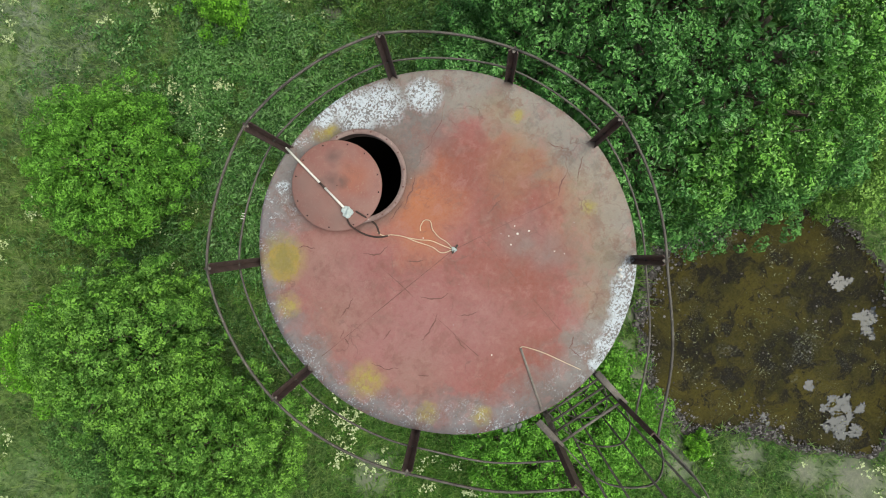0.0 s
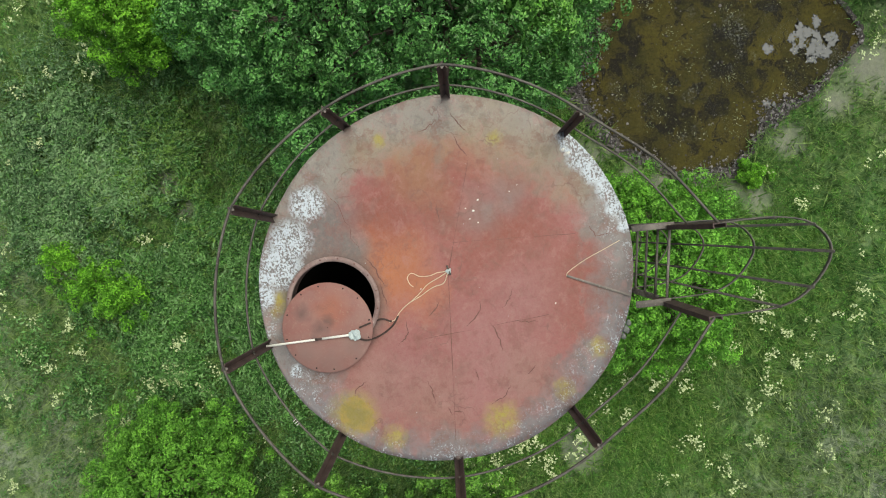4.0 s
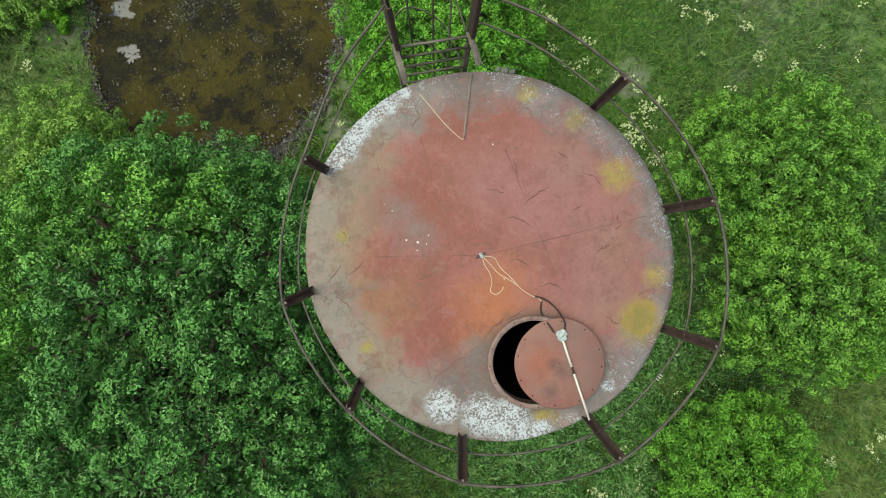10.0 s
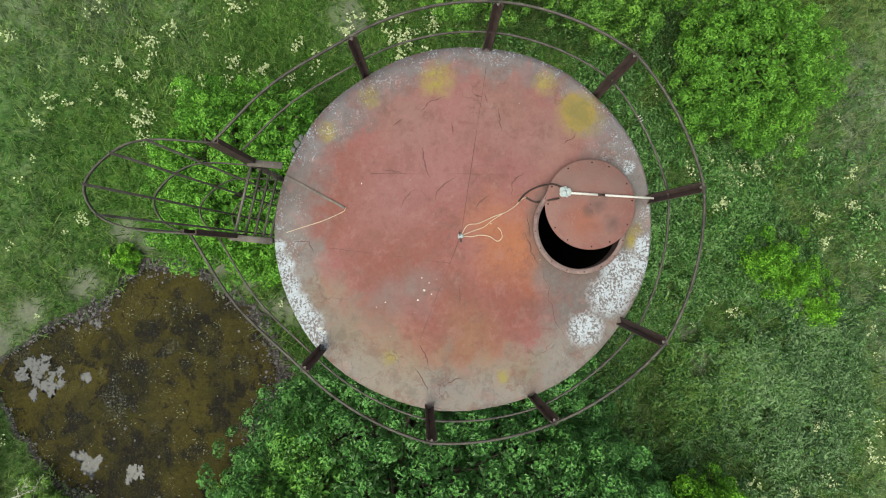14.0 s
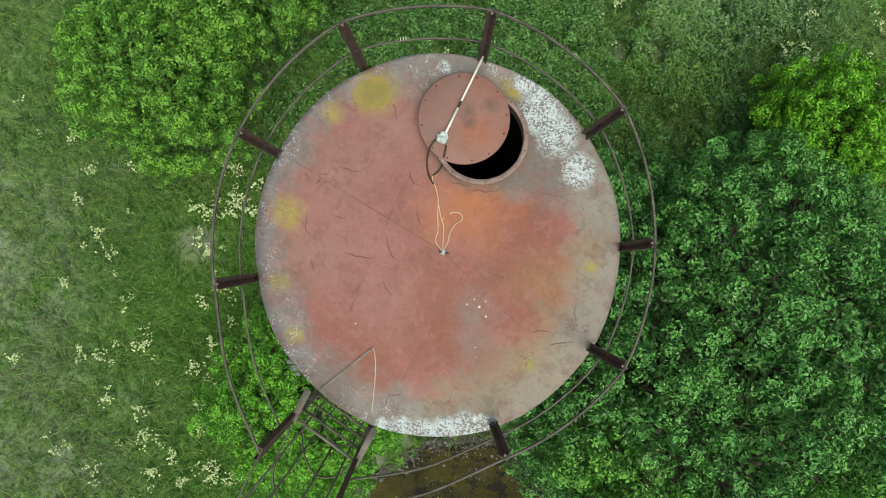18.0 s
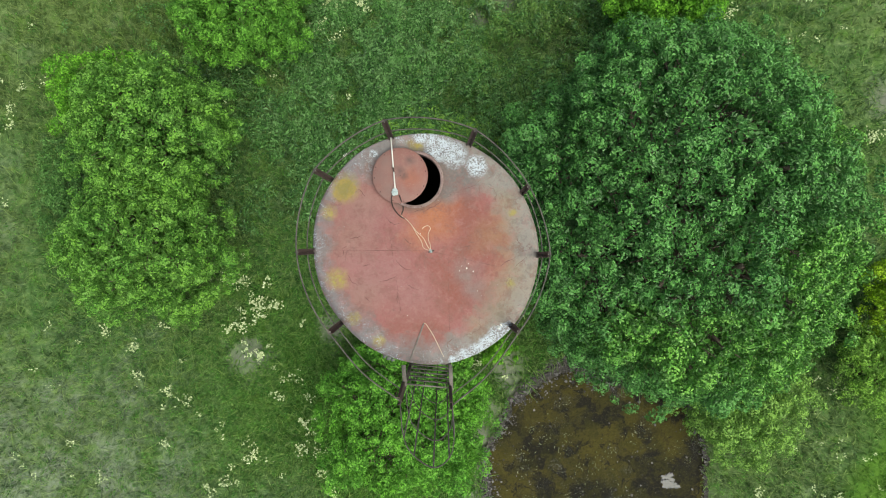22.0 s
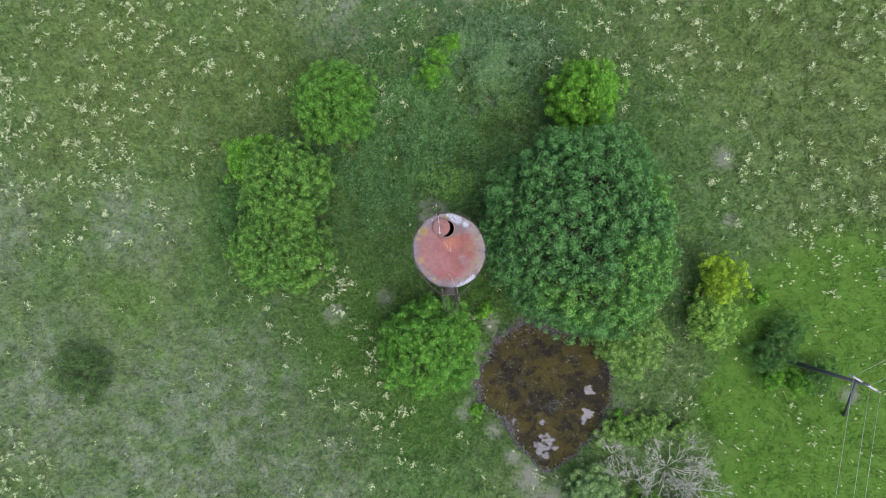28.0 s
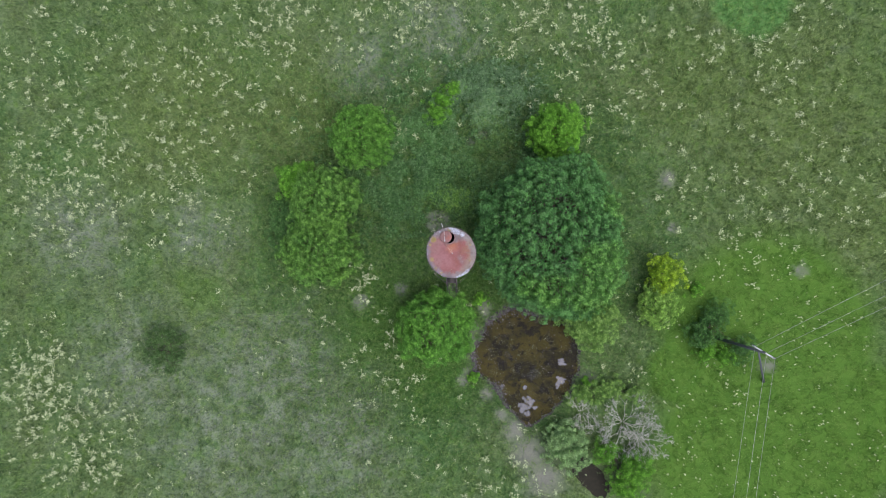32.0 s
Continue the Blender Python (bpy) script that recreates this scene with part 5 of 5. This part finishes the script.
def dead_bush(x, y, size, seed, label):
    """A bare bush: stems that fork again and again."""
    rnd = random.Random(seed)
    root = thing("dead_bush", label, "dead bush", "dead bushes", (x, y, 0))
    stems, twigs = bmesh.new(), bmesh.new()

    def grow(bm, a, d, length, r, level):
        b = a + d * length
        limb(bm, a, b, r, r * 0.6, rnd, 0.07, 3 if level > 2 else 1)
        if level == 0:
            return
        for _ in range(rnd.choice((2, 2, 3))):
            e = (d + Vector((rnd.gauss(0, 0.42), rnd.gauss(0, 0.42), rnd.gauss(0.0, 0.3)))).normalized()
            q = a.lerp(b, rnd.uniform(0.55, 1.0))
            grow(twigs if level < 6 else stems, q, e, length * rnd.uniform(0.55, 0.85), max(r * 0.58, 0.007), level - 1)

    for k in range(10):
        a = k * 6.28 / 10 + rnd.uniform(-0.3, 0.3)
        d = Vector((math.cos(a) * 0.8, math.sin(a) * 0.8, rnd.uniform(0.5, 1.0))).normalized()
        grow(stems, Vector((0.1 * math.cos(a), 0.1 * math.sin(a), -0.05)), d, size * 0.44, 0.030, 6)
    part("stems", stems, DEADWOOD, root)
    tagged(part("branchwork", twigs, DEADWOOD, root, "bleached bare twigs"), kind="stuff")


build_trees()
dead_bush(9.7, -15.5, 1.7, 31, "bleached bare dead bush leaning over the pond shore")
dead_bush(13.2, -16.9, 3.0, 32, "wide bleached dead bush with fine bare twigs")
dead_bush(14.4, -18.5, 2.3, 33, "wide bleached dead bush with fine bare twigs")


# ---- electricity pole and wires ----
ARM = [Vector((21.80, -9.93, 9.15)), Vector((22.46, -10.48, 9.45)), Vector((23.16, -11.02, 9.15))]
NEXT_E = [Vector((71.0, 6.6, 9.0)), Vector((70.6, 4.6, 9.3)), Vector((70.2, 2.8, 9.0))]
NEXT_S = [Vector((7.2, -65.0, 9.0)), Vector((8.2, -65.2, 9.3)), Vector((9.2, -65.4, 9.0))]


def pole(x, y, pins, label, strut=None):
    root = thing("electricity_pole", label, "electricity pole", "poles of the line", (x, y, 0))
    o = Vector((x, y, 0))
    part("shaft", sweep(bmesh.new(), [Vector((0, 0, -0.4)), Vector((0, 0, 9.25))], bar(0.26, 0.24), up=(0, 1, 0), taper=[1.0, 0.68]), POLEGREY, root, "grey weathered pole shaft")
    a, b = pins[0] - o, pins[2] - o
    d = (b - a).normalized() * 0.12
    part("cross_arm", sweep(bmesh.new(), [a - d - Vector((0, 0, 0.2)), b + d - Vector((0, 0, 0.2))], bar(0.11, 0.08)), GALV, root, "pale galvanised steel cross-arm")
    part("arm_brace", tube([a.lerp(b, 0.2) - Vector((0, 0, 0.2)), Vector((0, 0, 8.3))], 0.02, 6), RAIL, root)
    part("arm_brace", tube([a.lerp(b, 0.8) - Vector((0, 0, 0.2)), Vector((0, 0, 8.3))], 0.02, 6), RAIL, root)
    for p in pins:
        q = p - o
        bm = lathe([(0.001, 0.16), (0.035, 0.15), (0.05, 0.11), (0.03, 0.09), (0.065, 0.05), (0.035, 0.03), (0.03, 0.0), (0.012, 0.0), (0.012, -0.2)], 14, True)
        ins = part("insulator", bm, WHITE, root, "white porcelain insulator")
        ins.location = q - Vector((0, 0, 0.12))
    if strut:
        part("strut", sweep(bmesh.new(), [Vector((strut[0] - x, strut[1] - y, -0.3)), Vector((0.05, -0.1, 8.2))], bar(0.2, 0.2), up=(0, 1, 0), taper=[1.0, 0.7]), POLEGREY, root, "slanting strut of the corner pole")


pole(22.38, -10.46, ARM, "grey weathered corner electricity pole with three white insulators", (26.2, -15.0))
pole(70.6, 4.6, NEXT_E, "grey weathered electricity pole out in the meadow")
pole(8.2, -65.2, NEXT_S, "grey weathered electricity pole out in the meadow")
for ends in (NEXT_E, NEXT_S):
    for a, b in zip(ARM, ends):
        pts = [a.lerp(b, k / 14) - Vector((0, 0, 0.7 * 4 * (k / 14) * (1 - k / 14) - 0.03)) for k in range(15)]
        tagged(put_mesh("power_line", tube(pts, 0.012, 6), WIRE), "thin pale aluminium power line strung between poles", "power line", "wires of the line")

# bent white pipe by the tower's foot
pipe = thing("bent_pipe", "white bent pipe end standing on bare ground by the tower", "pipe")
part("pipe_bend", tube(spline([(-0.36, 2.30, -0.1), (-0.38, 2.35, 0.35), (-0.40, 2.55, 0.55), (-0.46, 2.80, 0.45), (-0.50, 2.85, 0.1)], 6), 0.045, 10), WHITE, pipe)


# ---- meadow plants ----
def near(x, y, rows, grow=0.0):
    hit = np.zeros(len(x), bool)
    for cx, cy, r in rows:
        hit |= np.hypot(x - cx, y - cy) < r + grow
    return hit


def meadow_points(n, rng, box, fall=0.0):
    x, y = rng.uniform(box[0], box[2], n), rng.uniform(box[1], box[3], n)
    if not fall:
        rim = np.minimum(np.minimum(x - box[0], box[2] - x), np.minimum(y - box[1], box[3] - y))
        ok = rng.random(n) * 11 < rim + rng.normal(size=n)
        x, y = x[ok], y[ok]
    else:
        ok = rng.random(n) < np.clip(1.4 - np.hypot(x, y) / fall, 0.12, 1)
        x, y = x[ok], y[ok]
    keep = ~in_pond(x, y, 0.04) & ~(near(x, y, BARE) & (rng.random(len(x)) < 0.86)) & (np.hypot(x, y) > 1.0)
    keep &= ~((np.abs(x - 9.7 + 0.45 * (y + 21.2)) < 1.1) & (np.abs(y + 21.2) < 1.9)) & ~near(x, y, [c for c in CROWNS if c[2] > 1.0], -0.9)
    x, y = x[keep], y[keep]
    return x, y, np.array([ground_z(a, b) for a, b in zip(x, y)])


WEED = leaves("weed_leaves", (0.048, 0.155, 0.024), (0.076, 0.215, 0.028), (0.150, 0.320, 0.064))


def build_meadow():
    rng = np.random.default_rng(21)
    # grass: single bent blades in tufts
    x, y, z = meadow_points(150000, rng, (-55, -41, 55, 43))
    # the near meadow, round the tower, is denser
    x2, y2, z2 = meadow_points(72000, rng, (-17, -15, 17, 17), 12)
    x, y, z = (np.concatenate(p) for p in ((x, x2), (y, y2), (z, z2)))
    patch = np.array([noise.noise(Vector((a * 0.5, b * 0.5, 8))) for a, b in zip(x, y)])
    n, per = len(x), 5
    tuss = np.array([noise.noise(Vector((a * 1.6, b * 1.6, 3))) for a, b in zip(x, y)])
    h = (0.25 + 0.12 * patch + 0.22 * np.clip(tuss, -0.4, 0.7)) * rng.uniform(0.6, 1.4, n) * np.where(near(x, y, LAWN, -0.5), 0.6, 1.0)
    base = np.stack([x, y, z], 1)[:, None] + rng.normal(size=(n, per, 3)) * [0.14, 0.14, 0]
    lean = rng.normal(size=(n, per, 2)) * 0.75
    up = np.concatenate([lean, np.ones((n, per, 1))], -1) * h[:, None, None]
    side = np.stack([-lean[..., 1], lean[..., 0], np.zeros((n, per))], -1)
    side = side / (np.linalg.norm(side, axis=-1, keepdims=True) + 1e-6) * rng.uniform(0.012, 0.036, (n, per, 1))
    v = np.stack([base - side, base + side, base + up], 2).reshape(-1, 3)
    tagged(new("meadow_grass", fast_mesh("meadow_grass", v, np.arange(len(v)).reshape(-1, 3), GRASS)), "tall uneven meadow grass", "grass", kind="stuff")
    # broad-leaved weeds, densest round the tower
    x, y, z = meadow_points(52000, rng, (-22, -20, 24, 22), 17)
    n, per = len(x), 7
    h = rng.uniform(0.15, 0.5, n)
    a = rng.uniform(0, 6.28, (n, per))
    rad = rng.uniform(0.03, 0.14, (n, per))
    c = np.stack([x[:, None] + rad * np.cos(a), y[:, None] + rad * np.sin(a), z[:, None] + h[:, None] * rng.uniform(0.6, 1.0, (n, per))], -1).reshape(-1, 3)
    nor = np.stack([np.cos(a) * 0.5, np.sin(a) * 0.5, np.ones((n, per))], -1).reshape(-1, 3) + rng.normal(size=(n * per, 3)) * 0.3
    s = rng.uniform(0.045, 0.12, len(c))
    v, f = leaf_quads(c, nor, s, s * rng.uniform(0.3, 0.45, len(c)), rng)
    tagged(new("broadleaf_weeds", fast_mesh("broadleaf_weeds", v, f, WEED[0])), "waist-high broad-leaved weeds round the tower", "weeds", kind="stuff").data.materials.append(WEED[1])
    bpy.data.objects["broadleaf_weeds"].data.polygons.foreach_set("material_index", (rng.random(len(f)) < 0.28).astype(np.int32))
    # tall leafy weeds north of the tower, each a whorl of broad leaves, in ragged stands
    for k, mx, sx, my, sy, label, colours in (
            (23000, 0.4, 4.4, 8.0, 4.0, "dense tall leafy weeds north of the tower", ((0.030, 0.098, 0.021), (0.058, 0.168, 0.034), (0.185, 0.345, 0.120))),
            (1100, 0.6, 1.1, 4.7, 0.8, "low yellow-green weeds beside the tower", ((0.10, 0.25, 0.03), (0.135, 0.30, 0.035), (0.22, 0.38, 0.08))),
            (4200, 4.6, 1.6, 9.0, 2.4, "yellowish flowering weeds in the tall stand", ((0.056, 0.138, 0.026), (0.082, 0.180, 0.032), (0.155, 0.255, 0.068))),
            (9000, 5.0, 1.9, 13.4, 1.5, "grey-green tall weeds behind the lime-green tree", ((0.044, 0.112, 0.038), (0.085, 0.190, 0.064), (0.215, 0.335, 0.165)))):
        x, y = rng.normal(mx, sx, k), rng.normal(my, sy, k)
        stand = np.array([noise.noise(Vector((u * 0.55, w * 0.55, 2))) + 0.6 * noise.noise(Vector((u * 1.7, w * 1.7, 9))) for u, w in zip(x, y)])
        ok = (y > 1.9) & (np.hypot(x, y) > rng.uniform(2.4, 5.5, k)) & ~(near(x, y, BARE) & (rng.random(k) < 0.96)) & (stand > rng.uniform(-0.45, 0.25, k))
        x, y = x[ok], y[ok]
        n, per = len(x), 9
        h = rng.uniform(0.35, 0.95, n)
        big = rng.uniform(0.7, 1.5, (n, 1)) * np.where(rng.random((n, 1)) < 0.3, 1.6, 1.0)
        a = rng.uniform(0, 6.28, (n, 1)) + np.arange(per) * 2.4
        tier = np.arange(per) / per
        rad = (0.115 - 0.09 * tier + rng.uniform(-0.02, 0.02, (n, per))) * big
        c = np.stack([x[:, None] + rad * np.cos(a), y[:, None] + rad * np.sin(a), h[:, None] * (0.55 + 0.47 * tier)], -1).reshape(-1, 3)
        nor = np.stack([np.cos(a) * 0.6, np.sin(a) * 0.6, np.ones((n, per))], -1).reshape(-1, 3) + rng.normal(size=(n * per, 3)) * 0.2
        s = rng.uniform(0.06, 0.115, len(c)) * np.repeat(big[:, 0], per)
        v, f = leaf_quads(c, nor, s, s * rng.uniform(0.38, 0.55, len(c)), rng)
        old, young = leaves("tall_weed_leaves", *colours, rough=0.42, spec=0.4)
        weeds = tagged(new("tall_weeds", fast_mesh("tall_weeds", v, f, old)), label, "weeds", kind="stuff")
        weeds.data.materials.append(young)
        # the upper tiers of each whorl take the paler copy, as painted light
        weeds.data.polygons.foreach_set("material_index", np.tile(tier > 0.6, n).astype(np.int32))
    # cream umbels in drifts
    drifts = [(-35, 10.3, 3.5, 48), (-35, 18, 4, 40), (-19, 19, 5, 50), (-13, 23, 3, 40), (-2.3, 20.3, 4, 40), (16.4, 14.7, 4, 60), (11, 20, 4, 50), (-37.7, -6.8, 2.6, 80), (-10.7, -4.2, 2.2, 7), (-34.4, -13.3, 3, 60), (-24.5, 7.9, 4, 40),
              (-4.6, -8.6, 1.8, 12), (26.6, -3, 2.8, 20), (29.7, 15.9, 4, 60), (-8.2, -1, 1.3, 9), (19.9, -15.3, 4, 16), (32.8, 1.7, 4, 30), (-3.2, 11.5, 1.2, 14), (-8, -7, 3, 8), (-6, -12, 3, 12), (20.8, 2.4, 1.4, 10), (-28, 14, 6, 40), (2, -20, 4, 30), (-30, 22, 6, 40)]
    pts = []
    for cx, cy, r, k in drifts:
        kk = max(4, int(k * 1.9))
        hub = np.stack([cx + rng.normal(size=kk) * r * 0.9, cy + rng.normal(size=kk) * r * 0.9], 1)
        hub = np.repeat(hub, rng.integers(1, 7, kk), axis=0)
        pts.append(hub + rng.normal(size=hub.shape) * 0.13)
    pts.append(np.stack([rng.uniform(-48, 48, 1100), rng.uniform(-32, 34, 1100)], 1))
    pts.append(np.stack([rng.uniform(14, 36, 260), rng.uniform(-28, -3, 260)], 1))
    pts = np.concatenate(pts)
    keep = ~in_pond(pts[:, 0], pts[:, 1], 0.3) & ~near(pts[:, 0], pts[:, 1], LUSH)
    pts = pts[keep]
    n, per = len(pts), 9
    wide = rng.uniform(0.04, 0.13, n)
    wide[near(pts[:, 0], pts[:, 1], LAWN)] *= 0.3
    c = np.concatenate([pts[:, None] + rng.normal(size=(n, per, 2)) * wide[:, None, None], rng.uniform(0.38, 0.6, (n, per, 1))], -1).reshape(-1, 3)
    s = rng.uniform(0.045, 0.125, len(c))
    v, f = leaf_quads(c, np.array([0, 0, 1.0]) + rng.normal(size=c.shape) * 0.35, s, s * 0.7, rng)
    tagged(new("umbel_flowers", fast_mesh("umbel_flowers", v, f, PETAL)), "cream flower umbels scattered over the meadow", "flowers", kind="stuff")


build_meadow()


def build_pond_tufts():
    rng = np.random.default_rng(77)
    hubs = np.array([(2.7, -12.7), (2.9, -12.3), (3.3, -12.9), (2.5, -13.0), (5.4, -9.6), (5.1, -9.9), (6.2, -9.2), (4.4, -10.6), (5.8, -10.9), (7.4, -9.0), (6.7, -11.7), (4.2, -9.0), (6.9, -13.2), (3.4, -8.3), (8.6, -9.6)])
    hubs = np.concatenate([hubs, np.stack([rng.uniform(1.5, 9.5, 26), rng.uniform(-14.5, -7, 26)], 1)])
    hubs = hubs[in_pond(hubs[:, 0], hubs[:, 1], -0.3)]
    own = rng.choice(len(hubs), 800)
    c = np.concatenate([hubs[own] + rng.normal(size=(800, 2)) * rng.uniform(0.08, 0.45, (len(hubs), 1))[own], rng.uniform(0.0, 0.12, (800, 1))], 1)
    s = rng.uniform(0.03, 0.12, 800)
    v, f = leaf_quads(c, np.array([0, 0, 1.0]) + rng.normal(size=c.shape) * 0.7, s, s * 0.3, rng)
    tagged(new("pond_tufts", fast_mesh("pond_tufts", v, f, mat_leaf("pond_tuft_leaves", (0.10, 0.12, 0.055), (0.18, 0.20, 0.12), (0.40, 0.42, 0.33)))), "thin pale tufts of water weed in the drying pond", "water weed", kind="stuff")


build_pond_tufts()
